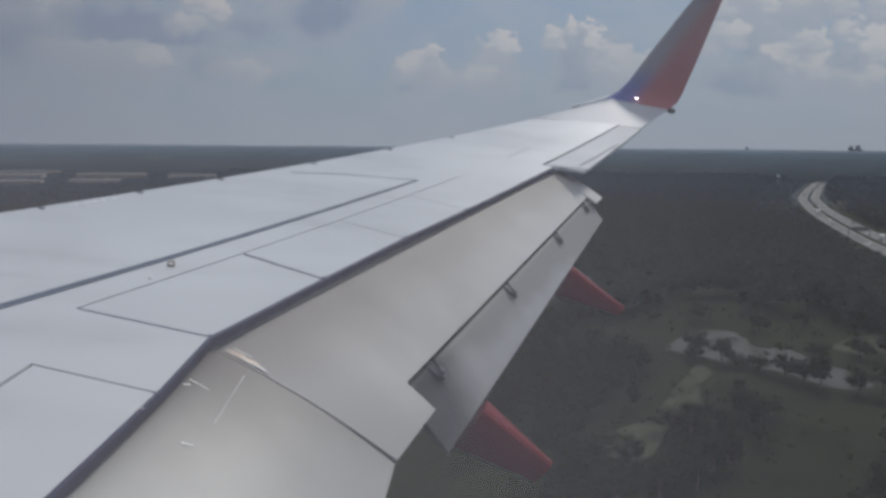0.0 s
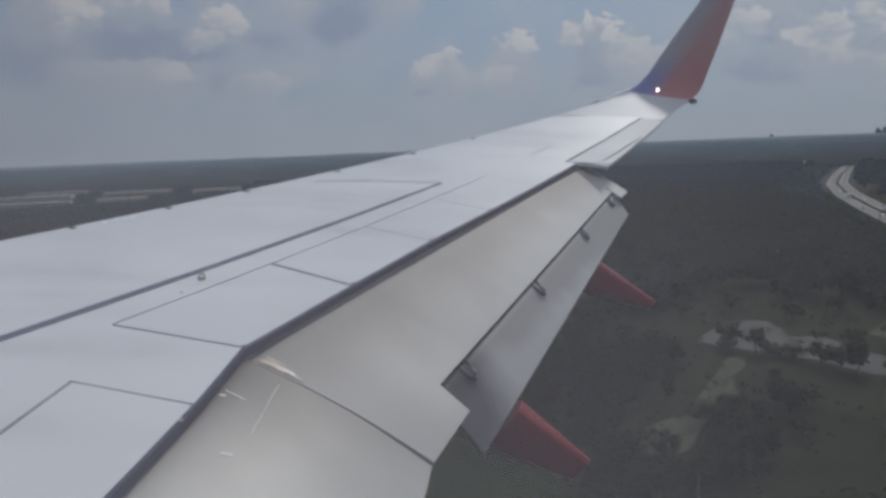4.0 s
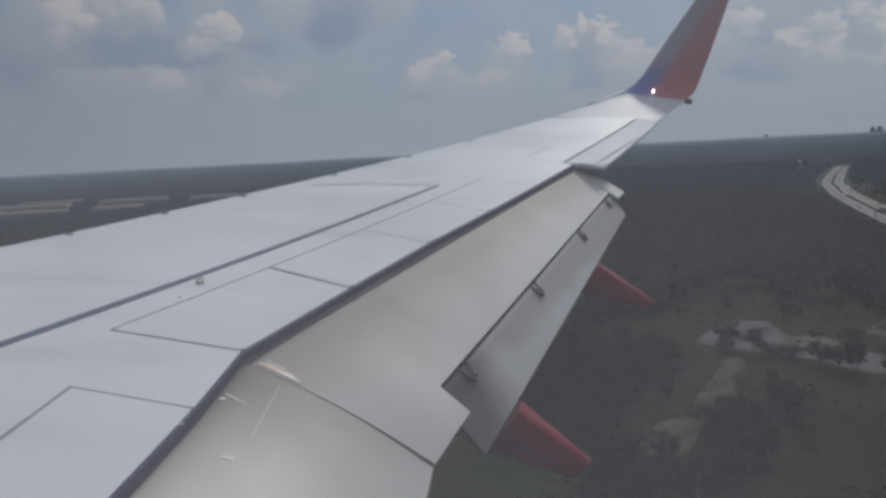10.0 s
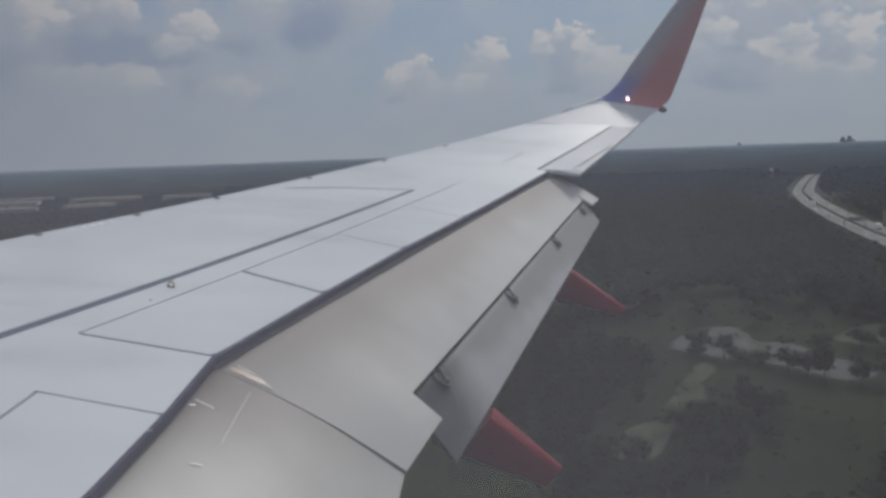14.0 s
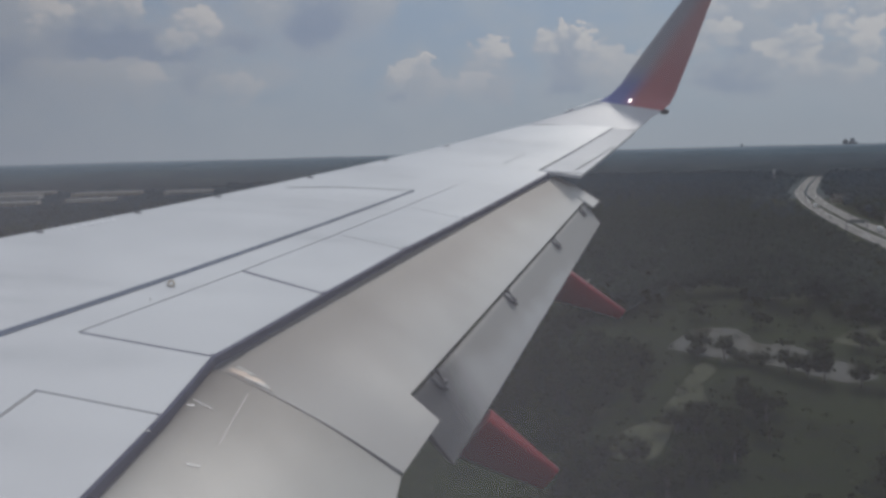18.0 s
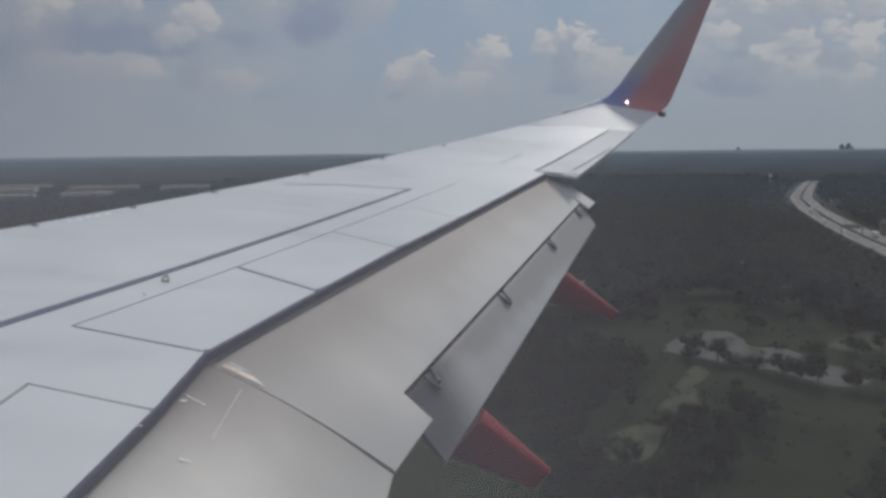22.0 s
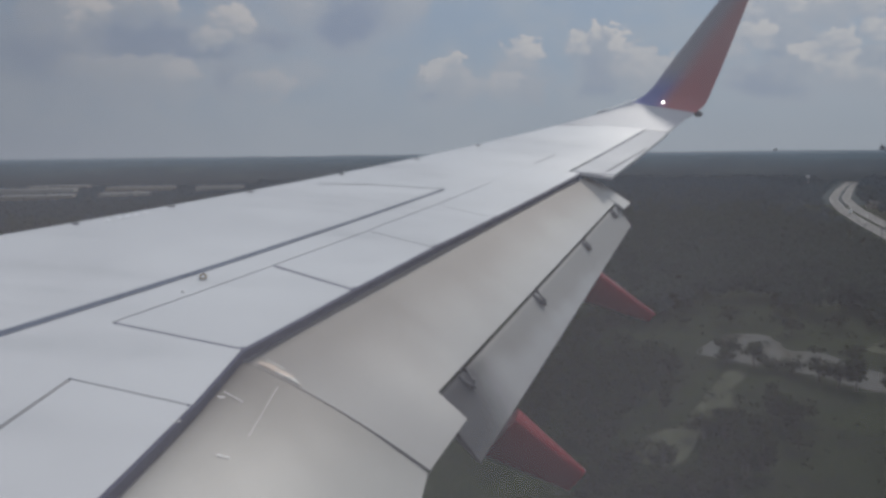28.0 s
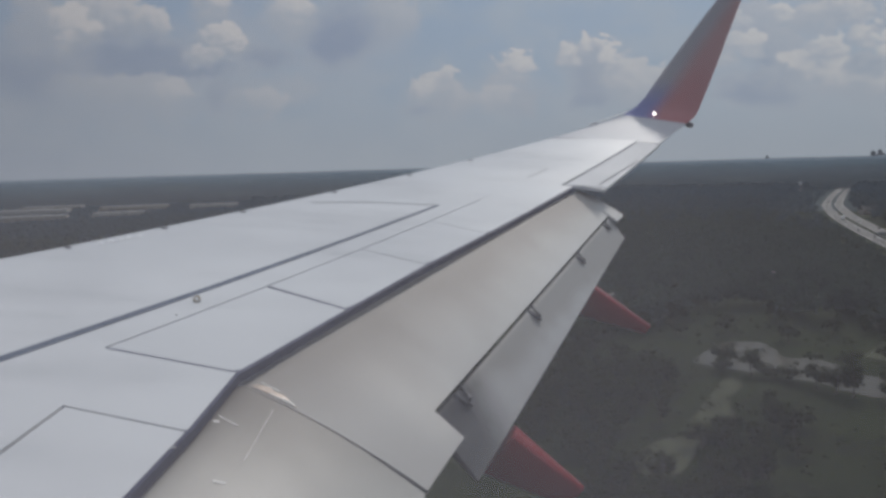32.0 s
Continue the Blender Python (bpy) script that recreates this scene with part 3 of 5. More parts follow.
# sealed joint of the rear spar, and thinner skin joints
strip([(-2.67 + 0.3636 * (y - 3.97), y) for y in (0.3, 2.0, 3.97, 5.5, 7.0, 8.59)], [0.075, 0.075, 0.07, 0.06, 0.05, 0.035], "spar_sealant", M_GREYSEAL)
strip([(-0.99, 8.59), (-1.36, 8.56), (-1.75, 8.52)], 0.018, "skin_joint", M_SEAM)
strip([(-1.75, 8.52), (-2.25, 8.36)], 0.012, "skin_joint", M_SEAM)
strip([(-0.13, 10.35), (0.12, 11.05)], 0.015, "skin_joint", M_SEAM)
part("slat_end", tube([(0.80, 14.82, zw(14.82) - 0.01), (0.87, 14.90, zw(14.9) + 0.02), (0.93, 15.0, zw(15.0) + 0.02), (0.97, 15.06, zw(15.06))], [0.004, 0.011, 0.009, 0.004]), M_SEAL_SHADE, wing)

strip([(x_hinge(5.58) + 0.02, 5.575), (x_cove(5.23) - 0.01, 5.235)], 0.022, "panel_gap", M_SEAL_SHADE, lift=0.002)
strip([(x_hinge(4.27) + 0.02, 4.265), (x_cove(4.09) - 0.01, 4.095)], 0.013, "panel_gap", M_SEAL_SHADE, lift=0.002)

# aileron with its tab
rows = []
for k in range(9):
    y = 10.06 + 3.52 * k / 8
    h, t = x_ail(y) + 0.034, x_te(y)
    rows.append([(h, y, zw(y) - 0.006), (h + (t - h) * 0.4, y, zw(y) - 0.010), (t, y, zw(y) - 0.03)])
sheet(rows, 0.03, "aileron", M_AILERON)
strip([(0.73, 10.31), (1.36, 12.1)], 0.014, "tab_joint", M_SEAM, lift=-0.012)
for y0, y1 in ((10.95, 11.75), (11.82, 12.62), (12.68, 13.55)):
    strip([(x_ail(y) + 0.017, y) for y in (y0, (y0 + y1) / 2, y1)], 0.03, "aileron_gap", M_GREYSEAL, lift=0.002)
strip([(x_ail(y) + 0.017, y) for y in (10.06, 10.5, 10.95)], 0.012, "aileron_gap", M_SEAM, lift=0.002)
strip([(0.30, 10.09), (0.55, 10.085), (0.80, 10.08)], 0.03, "aileron_end_gap", M_GREYSEAL, lift=-0.004)

# flaps
def flap_axes(a, b, deg, drop):
    a, b = Vector(a) - Vector((0, 0, drop)), Vector(b) - Vector((0, 0, drop))
    along = (b - a).normalized()
    aft = along.cross(Vector((0, 0, 1))).normalized()
    up = aft.cross(along).normalized()
    up = up if up.z > 0 else -up
    d = radians(deg)
    return a, along, aft * math.cos(d) - up * math.sin(d), up * math.cos(d) + aft * math.sin(d)


def flap(name, axes, stations, thick, mat, parent=wing, label="", nose=0.025, belly=0.036):
    """Stations: distance along at the nose and at the tail, chord."""
    o, along, aft, up = axes
    vs = (0.0, 0.015, 0.05, 0.12, 0.25, 0.38, 0.5, 0.62, 0.75, 0.88, 1.0)
    rings = []
    for s0, s1, c in stations:
        def crest(v):
            return nose * (1 - v) ** 3 - 0.5 * nose * (1 - min(v / 0.06, 1)) ** 2 + belly * c * math.sin(math.pi * v)
        ring = []
        for v in vs:
            ring.append(o + along * (s0 + (s1 - s0) * v) + aft * (c * v) + up * crest(v))
        for v in reversed(vs):
            depth = thick * (1 - v) ** 0.8 * min(1.0, 0.55 + v * 3) + 0.012
            ring.append(o + along * (s0 + (s1 - s0) * v) + aft * (c * v) + up * (crest(v) - depth))
        rings.append([tuple(p) for p in ring])
    return part(name, loft(rings), mat, parent, label)


K = (-1.452, 4.094, zw(4.094))
F = (0.401, 9.999, zw(9.999))
T = (-1.42, 2.30, zw(2.30))
main_axes = flap_axes(K, F, 30, 0.094)
st = [(0.05, 0.34, 1.06), (0.5, 0.62, 1.035), (0.85, 0.93, 1.01), (0.89, 0.96, 0.775)]
st += [(0.89 + (6.2 - 0.89) * k / 10, 0.96 + (6.36 - 0.96) * k / 10, 0.775 - 0.30 * k / 10) for k in range(1, 11)]
st += [(6.24, 6.40, 0.60), (6.54, 6.76, 0.59)]
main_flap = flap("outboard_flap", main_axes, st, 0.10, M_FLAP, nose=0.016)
in_axes = flap_axes(T, K, 27, 0.082)
L_IN = (Vector(K) - Vector(T)).length
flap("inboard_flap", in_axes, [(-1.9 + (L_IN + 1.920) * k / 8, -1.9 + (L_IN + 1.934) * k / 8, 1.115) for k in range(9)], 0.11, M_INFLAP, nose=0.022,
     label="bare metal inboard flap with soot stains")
# aft flap under the tail of the main one
a_in = main_axes[0] + main_axes[1] * 0.96 + main_axes[2] * 0.77
a_out = main_axes[0] + main_axes[1] * 6.36 + main_axes[2] * 0.47
aft_axes = flap_axes(a_in, a_out, 48, 0.05)
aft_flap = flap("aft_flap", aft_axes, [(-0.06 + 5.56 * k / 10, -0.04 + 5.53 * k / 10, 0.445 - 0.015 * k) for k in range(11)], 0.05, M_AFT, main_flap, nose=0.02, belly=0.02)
o, al, af, up = aft_axes


def on_flap(axes, s, c, h=0.0):
    return axes[0] + axes[1] * s + axes[2] * c + axes[3] * h


# hinge brackets of the aft flap
for s, size in ((0.38, 0.12), (2.05, 0.12), (3.76, 0.11), (5.16, 0.095)):
    bm = tube([on_flap(aft_axes, s - 0.045, 0.0, 0.015), on_flap(aft_axes, s - 0.03, size * 0.75, 0.03), on_flap(aft_axes, s + 0.01, size, 0.028),
               on_flap(aft_axes, s + 0.05, size * 0.75, 0.03), on_flap(aft_axes, s + 0.06, -0.02, 0.015)], 0.015)
    part("hinge_bracket", bm, M_STEEL, main_flap)
# bright end fitting and scuffs at the gap between the flaps
rows = []
for c, w in ((0.04, 0.02), (0.07, 0.042), (0.11, 0.05), (0.14, 0.034), (0.17, 0.046), (0.21, 0.038), (0.24, 0.016), (0.28, 0.006)):
    lift = 0.003 + 0.016 * (1 - c / 1.06) ** 3 + 0.036 * 1.06 * math.sin(math.pi * c / 1.06)
    rows.append([on_flap(main_axes, 0.075 + 0.27 * c, c, lift), on_flap(main_axes, 0.075 + w + 0.27 * c, c, lift)])
sheet(rows, 0.004, "end_fitting", M_BRIGHT, main_flap, "scuffed bare metal end fitting")
for c0, c1, side in ((0.05, 0.15, 0.055), (0.13, 0.27, 0.0), (0.19, 0.25, 0.012)):
    rows = []
    for k in range(4):
        c = c0 + (c1 - c0) * k / 3
        lift = 0.0045 + 0.016 * (1 - c / 1.06) ** 3 + 0.036 * 1.06 * math.sin(math.pi * c / 1.06)
        rows.append([on_flap(main_axes, 0.075 + side + 0.27 * c, c, lift), on_flap(main_axes, 0.081 + side + 0.27 * c, c, lift)])
    sheet(rows, 0.0006, "worn_rim", M_SCUFF, main_flap)
# start along and aft, reach along and aft, half width
for s, c, ds, dc, hw in ((1.455, 0.035, 0.0, 0.10, 0.0035), (1.39, 0.03, 0.025, 0.025, 0.005), (1.74, 0.225, -0.52, 0.03, 0.0022), (0.98, 0.195, 0.025, 0.05, 0.005)):
    rows = []
    for k in (0.0, 0.33, 0.67, 1.0):
        u, v = s + ds * k, c + dc * k
        lift = 0.003 + 0.022 * (1 - v / 1.115) ** 3 + 0.036 * 1.115 * math.sin(math.pi * v / 1.115)
        side = Vector((dc, -ds)).normalized() * hw
        rows.append([on_flap(in_axes, u - side.x, v - side.y, lift), on_flap(in_axes, u + side.x, v + side.y, lift)])
    sheet(rows, 0.0006, "scuff_mark", M_SCUFF if hw > 0.003 else M_SCRATCH)
sheet([[(-1.45, 3.25, zw(3.25) + 0.004), (-1.45, 3.257, zw(3.25) + 0.004)], [(-1.398, 3.256, zw(3.25) + 0.003), (-1.398, 3.263, zw(3.25) + 0.003)]], 0.002, "scuff_mark", M_SCUFF)


# flap track fairings
def fairing(y, x0, z0, x1, z1, deep, tail):
    """Drooped canoe-shaped fairing whose ridge runs from (x0, z0) to its blunt tail (x1, z1)."""
    rings = []
    d = Vector((x1 - x0, 0, z1 - z0)).normalized()
    n = Vector((-d.z, 0, d.x))
    n = n if n.z > 0 else -n
    start = Vector((x0, y, z0)) - d * 0.04
    length = 0.04 + (Vector((x1, 0, z1)) - Vector((x0, 0, z0))).length
    for k in range(11):
        s = k / 10
        hgt = deep + (tail - deep) * s
        wid = 0.135 - 0.085 * s ** 1.3
        c = start + d * (length * s)
        # rounded crown, sides that draw in slightly towards a narrow keel
        half = [(0.0, 0.0), (0.42, 0.05), (0.72, 0.16), (0.93, 0.36), (1.0, 0.62)]
        half = [(u, v * min(0.065, hgt * 0.4)) for u, v in half] + [(0.97, hgt * 0.45), (0.86, hgt * 0.72), (0.62, hgt * 0.93), (0.25, hgt)]
        ring = [tuple(c + Vector((0, u * wid, 0)) - n * v) for u, v in half] + [tuple(c + Vector((0, -u * wid, 0)) - n * v) for u, v in half[:0:-1]]
        rings.append(ring)
    return part("flap_track_fairing", loft(rings), M_RED, wing, "red drooped flap track fairing")


fairing(5.44, -0.0, -1.665, 0.435, -1.985, 0.38, 0.18)
fairing(8.39, 0.665, -1.065, 1.19, -1.40, 0.36, 0.105)

# winglet
ST = [(y, zw(y), x_le(y) - 0.12, x_te(y) + 0.02 * (y - 13.64)) for y in (13.64, 14.0, 14.4, 14.8, 15.05)]
ST[0] = (13.60, zw(13.60) - 0.003, x_le(13.60) - 0.12, x_te(13.60))
ST += [(15.3, zw(15.3) + 0.012, 1.00, 2.42), (15.48, zw(15.48) + 0.04, 1.15, 2.53), (15.60, zw(15.60) + 0.085, 1.30, 2.62), (15.69, 1.17, 1.46, 2.70),
       (15.75, 1.30, 1.66, 2.77), (15.79, 1.48, 1.82, 2.83), (15.83, 1.75, 1.98, 2.92), (15.88, 2.1, 2.20, 3.03), (15.97, 2.88, 2.70, 3.26), (16.06, 3.62, 3.20, 3.49)]
rings = []
for i, (y, z, le, te) in enumerate(ST):
    p0, p1 = Vector((0, *ST[max(i - 1, 0)][:2])), Vector((0, *ST[min(i + 1, len(ST) - 1)][:2]))
    d = (p1 - p0).normalized()
    n = Vector((0, -d.z, d.y))          # inboard and upper side
    c = te - le
    ring = []
    for k, (u, off) in enumerate(((0.0, -0.055), (0.02, -0.028), (0.06, -0.012), (0.14, -0.003), (0.3, 0.0), (0.5, 0.0), (0.7, 0.0), (0.86, -0.003), (1.0, -0.010),
                                  (1.0, -0.02), (0.75, -0.07), (0.5, -0.115), (0.25, -0.13), (0.08, -0.115), (0.015, -0.085))):
        ring.append(tuple(Vector((le + c * u, y, z)) + n * (off * c)))
    rings.append(ring)
winglet = part("winglet", loft(rings), M_LIVERY, wing, "blue and red painted winglet with a white root")
# small glowing ball on the winglet's lower front
bm = bmesh.new()
bmesh.ops.create_icosphere(bm, subdivisions=2, radius=0.016)
part("glowing_spot", bm, M_GLOW, winglet, "small glowing white spot on the winglet", m=Matrix.Translation((1.98, 15.66, 1.17)))
part("tail_lamp", tube([(2.52, 15.62, 1.02), (2.57, 15.62, 1.005), (2.63, 15.62, 1.0), (2.67, 15.62, 1.0)], [0.03, 0.05, 0.05, 0.03]), M_STEEL, winglet)

# bare leading edge where the winglet sweeps up, its sun glint painted white
rows = []
for y, z, le, te in ST[4:9]:
    rows.append([(le - 0.012, y - 0.012, z - 0.015), (le + 0.02, y - 0.014, z + 0.008), (le + 0.055, y - 0.012, z + 0.014)])
sheet(rows, 0.012, "leading_edge_glint", M_GLINT, winglet, "bare metal leading edge with its glint painted white")

# small fittings on the skin
for y in (6.25, 7.05, 7.85, 9.0, 10.2, 11.4, 5.3, 4.4):
    x = x_le(y) + 0.05
    part("skin_fin", box(x - 0.03, x + 0.03, y - 0.005, y + 0.005, zw(y) - 0.05, zw(y) - 0.012, 0.003), M_STEEL, wing)
# white dashes added where the sun glints near the leading edge
for y in (6.36, 6.45, 6.52, 6.59, 6.68):
    sheet([[(x + 0.5 * (y - 6.36), v, zw(v) - 0.002) for x in (-3.42, -3.405, -3.395)] for v in (y, y + 0.045)], 0.006, "glint_dash", M_GLINT,
          label="white dash painted as a sun glint")
ring_pts = [(-2.10 + 0.019 * math.cos(a), 5.15 + 0.010 * math.sin(a), zw(5.15) + 0.018 + 0.015 * math.sin(a)) for a in [math.tau * k / 14 for k in range(15)]]
part("lifting_ring", tube(ring_pts, 0.006, 6), M_BRASS, wing, "small yellowish lifting ring")
part("ring_base", box(-2.125, -2.075, 5.14, 5.16, zw(5.15), zw(5.15) + 0.008, 0.003), M_STEEL, wing)
part("screw_head", tube([(-2.11, 4.87, zw(4.87) - 0.002), (-2.11, 4.87, zw(4.87) + 0.008)], 0.011, 10), M_SCUFF, wing)

# ---------------------------------------------------------------- fuselage round the camera
RAD, CY = 1.88, -1.74          # radius and centre line, so that the skin stands at y = 0.14
WX, WH = 0.15, 0.21            # half width and height of the window cell


def tube_shell(rad, name, mat, label):
    xs = [-8.0, -4.0, -2.0, -0.6, -WX, WX, 0.6, 2.0, 4.0, 6.0]
    aw = WH / RAD
    angs = [-aw, aw] + [aw + (math.tau - 2 * aw) * k / 40 for k in range(1, 40)]
    bm = bmesh.new()
    grid = [[bm.verts.new((x, CY + rad * math.cos(a), rad * math.sin(a))) for a in angs] for x in xs]
    n = len(angs)
    for i in range(len(xs) - 1):
        for j in range(n):
            if i == 4 and j == 0:
                continue
            bm.faces.new((grid[i][j], grid[i][(j + 1) % n], grid[i + 1][(j + 1) % n], grid[i + 1][j]))
    bm.faces.new(grid[0])
    bm.faces.new(grid[-1][::-1])
    ob = part(name, bm, mat, None)
    ob.matrix_world = AIRCRAFT
    return tagged(ob, label, "wall", kind="structure")


tube_shell(RAD, "wall_fuselage", M_SKIN, "plain dark blue aircraft fuselage skin beside the wing")
tube_shell(RAD - 0.1, "wall_cabin", M_LINER, "plain pale cabin lining round the window")
# deep window surround: rounded opening through both skins
rings = []
for y, grow in ((0.04, 0.0), (0.06, -0.018), (0.12, -0.018), (0.139, 0.0)):
    ring = []
    for k in range(48):
        a = math.tau * k / 48
        c, s = math.cos(a), math.sin(a)
        ring.append(((WX + grow) * math.copysign(abs(c) ** 0.45, c), y, (WH + grow) * math.copysign(abs(s) ** 0.45, s)))
    rings.append(ring)
frame_ob = part("window_1", loft(rings, caps=False), M_LINER)
frame_ob.matrix_world = AIRCRAFT
tagged(frame_ob, "pale oval cabin window surround with a dusty pane", "window", kind="structure")
bm = bmesh.new()
bm.faces.new([bm.verts.new((p[0] * 1.0, 0.085, p[2] * 1.0)) for p in rings[1]])
pane = part("pane", bm, M_PANE, frame_ob, "clear pane with a film of dust", smooth=False)
pane.visible_shadow = False

# ---------------------------------------------------------------- the ground
rng = np.random.default_rng(7)


def bumps(x, y):
    return (np.sin(x * 0.0021 + 1.3) * np.cos(y * 0.0017) + 0.5 * np.sin(x * 0.0063 + y * 0.0049) + 0.25 * np.sin(x * 0.017 - y * 0.013))


def ground_z(x, y):
    """Flat lowland, rising to a low wooded ridge on the horizon."""
    r = np.hypot(x, y)
    s = np.clip((r - 2700.0) / 2200.0, 0, 1)
    return (s * s * (3 - 2 * s)) * (50.0 + 4.0 * bumps(x * 2.0, y * 2.0))


def raw_mesh(name, verts, faces, mats, smooth=False, face_mat=None):
    """A mesh from arrays: faces all of one size."""
    mesh = bpy.data.meshes.new(name)
    n, k = faces.shape
    mesh.vertices.add(len(verts))
    mesh.vertices.foreach_set("co", np.ascontiguousarray(verts, dtype=np.float32).ravel())
    mesh.loops.add(n * k)
    mesh.loops.foreach_set("vertex_index", np.ascontiguousarray(faces, dtype=np.int32).ravel())
    mesh.polygons.add(n)
    mesh.polygons.foreach_set("loop_start", np.arange(0, n * k, k, dtype=np.int32))
    for m in mats:
        mesh.materials.append(m)
    if face_mat is not None:
        mesh.polygons.foreach_set("material_index", np.ascontiguousarray(face_mat, dtype=np.int32))
    mesh.update(calc_edges=True)
    if smooth:
        mesh.shade_smooth()
    return mesh


radii = np.concatenate([[0.5, 40, 80], np.linspace(110, 700, 30), np.geomspace(740, 4980, 60)])
angles = np.linspace(0, math.tau, 361)[:-1]
rr, aa = np.meshgrid(radii, angles, indexing="ij")
gx, gy = rr * np.sin(aa), rr * np.cos(aa)
gz = ground_z(gx, gy)
na = len(angles)
idx = np.arange(rr.size).reshape(rr.shape)
quads = np.stack([idx[:-1, :], idx[1:, :], np.roll(idx, -1, 1)[1:, :], np.roll(idx, -1, 1)[:-1, :]], -1).reshape(-1, 4)
quads = np.concatenate([quads, [[idx[0, 270], idx[0, 180], idx[0, 90], idx[0, 0]]]])
verts = np.stack([gx, gy, gz], -1).reshape(-1, 3)
ring_no = np.concatenate([np.repeat(np.arange(len(radii) - 1), na), [0]])
ground = new("ground", raw_mesh("ground", verts, quads, [M_GROUND, M_GROUND_HAZE], True, (radii[ring_no] > 1000).astype(int)))
tagged(ground, "flat olive wet meadow and woodland floor running to the horizon", "ground", kind="structure")


# hazy far country: a plain glowing ring behind everything, haze painted as a gradient
M_DISTANCE_GLOW, gr, bsdf = material("glowing_haze")
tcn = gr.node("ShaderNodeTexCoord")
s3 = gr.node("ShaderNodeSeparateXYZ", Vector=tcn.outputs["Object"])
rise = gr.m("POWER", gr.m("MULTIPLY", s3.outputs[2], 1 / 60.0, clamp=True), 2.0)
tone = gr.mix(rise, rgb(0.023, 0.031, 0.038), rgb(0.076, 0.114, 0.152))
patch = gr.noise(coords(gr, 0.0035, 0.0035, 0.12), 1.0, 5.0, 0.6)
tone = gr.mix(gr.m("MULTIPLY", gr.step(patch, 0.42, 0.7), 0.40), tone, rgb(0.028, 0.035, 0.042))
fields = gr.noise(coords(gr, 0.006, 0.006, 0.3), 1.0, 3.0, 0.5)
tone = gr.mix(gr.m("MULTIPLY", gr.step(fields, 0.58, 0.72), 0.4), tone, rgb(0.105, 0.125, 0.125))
# top rim faded towards the sky's haze colour
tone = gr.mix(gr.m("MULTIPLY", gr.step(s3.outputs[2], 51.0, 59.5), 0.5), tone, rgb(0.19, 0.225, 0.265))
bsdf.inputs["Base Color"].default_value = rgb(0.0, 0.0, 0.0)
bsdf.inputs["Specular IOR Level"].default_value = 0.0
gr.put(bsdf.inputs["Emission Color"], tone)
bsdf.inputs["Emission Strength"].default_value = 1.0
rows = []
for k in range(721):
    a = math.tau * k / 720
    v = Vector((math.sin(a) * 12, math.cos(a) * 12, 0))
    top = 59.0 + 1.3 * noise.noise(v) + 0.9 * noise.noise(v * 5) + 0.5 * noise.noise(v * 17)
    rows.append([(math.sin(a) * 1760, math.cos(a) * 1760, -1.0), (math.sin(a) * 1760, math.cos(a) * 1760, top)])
tagged(part("backdrop", loft(rows, caps=False, closed=False), M_DISTANCE_GLOW, smooth=False), "glowing backdrop of blue-grey wooded country with haze painted in", "backdrop", kind="structure")


def pool(name, outline, mat, label, z=0.05):
    """A flat sheet of water with a smoothed shore."""
    pts = [Vector((*p, 0)) for p in outline]
    n = len(pts)
    shore = []
    for i in range(n):
        p0, p1, p2, p3 = (pts[(i + k - 1) % n] for k in range(4))
        for s in (0.0, 0.25, 0.5, 0.75):
            q = 0.5 * (2 * p1 + (p2 - p0) * s + (2 * p0 - 5 * p1 + 4 * p2 - p3) * s * s + (3 * p1 - p0 - 3 * p2 + p3) * s ** 3)
            w = noise.noise(q * 0.13) * 2.2
            shore.append((q.x + w, q.y + w * 1.5, z))
    bm = bmesh.new()
    f = bm.faces.new([bm.verts.new(p) for p in shore])
    bmesh.ops.triangulate(bm, faces=[f])
    return tagged(part(name, bm, mat, smooth=False), label, "water", kind="structure")


pool("water_pond", ((45, 256), (51, 270), (60, 282), (68, 285), (73, 276), (72, 262), (81, 258), (86, 244), (93, 229), (90, 219), (81, 217), (76, 224), (68, 235), (57, 245), (48, 248)),
     M_WATER, "still grey-beige pond in a marshy glade")
pool("water_algae_pool", ((18, 172), (24, 181), (31, 188), (35, 199), (44, 222), (51, 237), (53, 230), (46, 214), (44, 199), (37, 188), (31, 176), (27, 164), (20, 162)), M_ALGAE,
     "winding pale green algae-covered pool")
pool("water_shallows", ((96, 262), (102, 272), (110, 282), (118, 284), (126, 280), (122, 270), (112, 262), (104, 256)), M_ALGAE, "shallow pale green pool at the wood's edge")

# highway: two carriageways in a long bend
HW_Y = (60, 150, 250, 350, 396, 469, 583, 709, 878, 1077, 1322, 1631, 1757)
HW_X = (154, 162, 173, 185.5, 192.5, 204, 223, 248, 286, 340, 427, 544, 600)


def hw_x(y, side):
    return np.interp(y, HW_Y, HW_X) + side


def ribbon(name, mat, side0, side1, z, y0=60.0, y1=1740.0, n=140, parent=None):
    rows = []
    for k in range(n + 1):
        y = y0 + (y1 - y0) * (k / n) ** 1.6
        ya, yb = max(60.0, y - 40), min(1740.0, y + 40)
        xs = [float(np.mean([hw_x(v, 0.0) for v in np.linspace(ya, yb, 9)])) + s for s in (side0, side1)]
        rows.append([(xs[0], y, z), (xs[1], y, z), (xs[1], y, z - 0.3), (xs[0], y, z - 0.3)])
    return part(name, loft(rows), mat, parent, smooth=False)


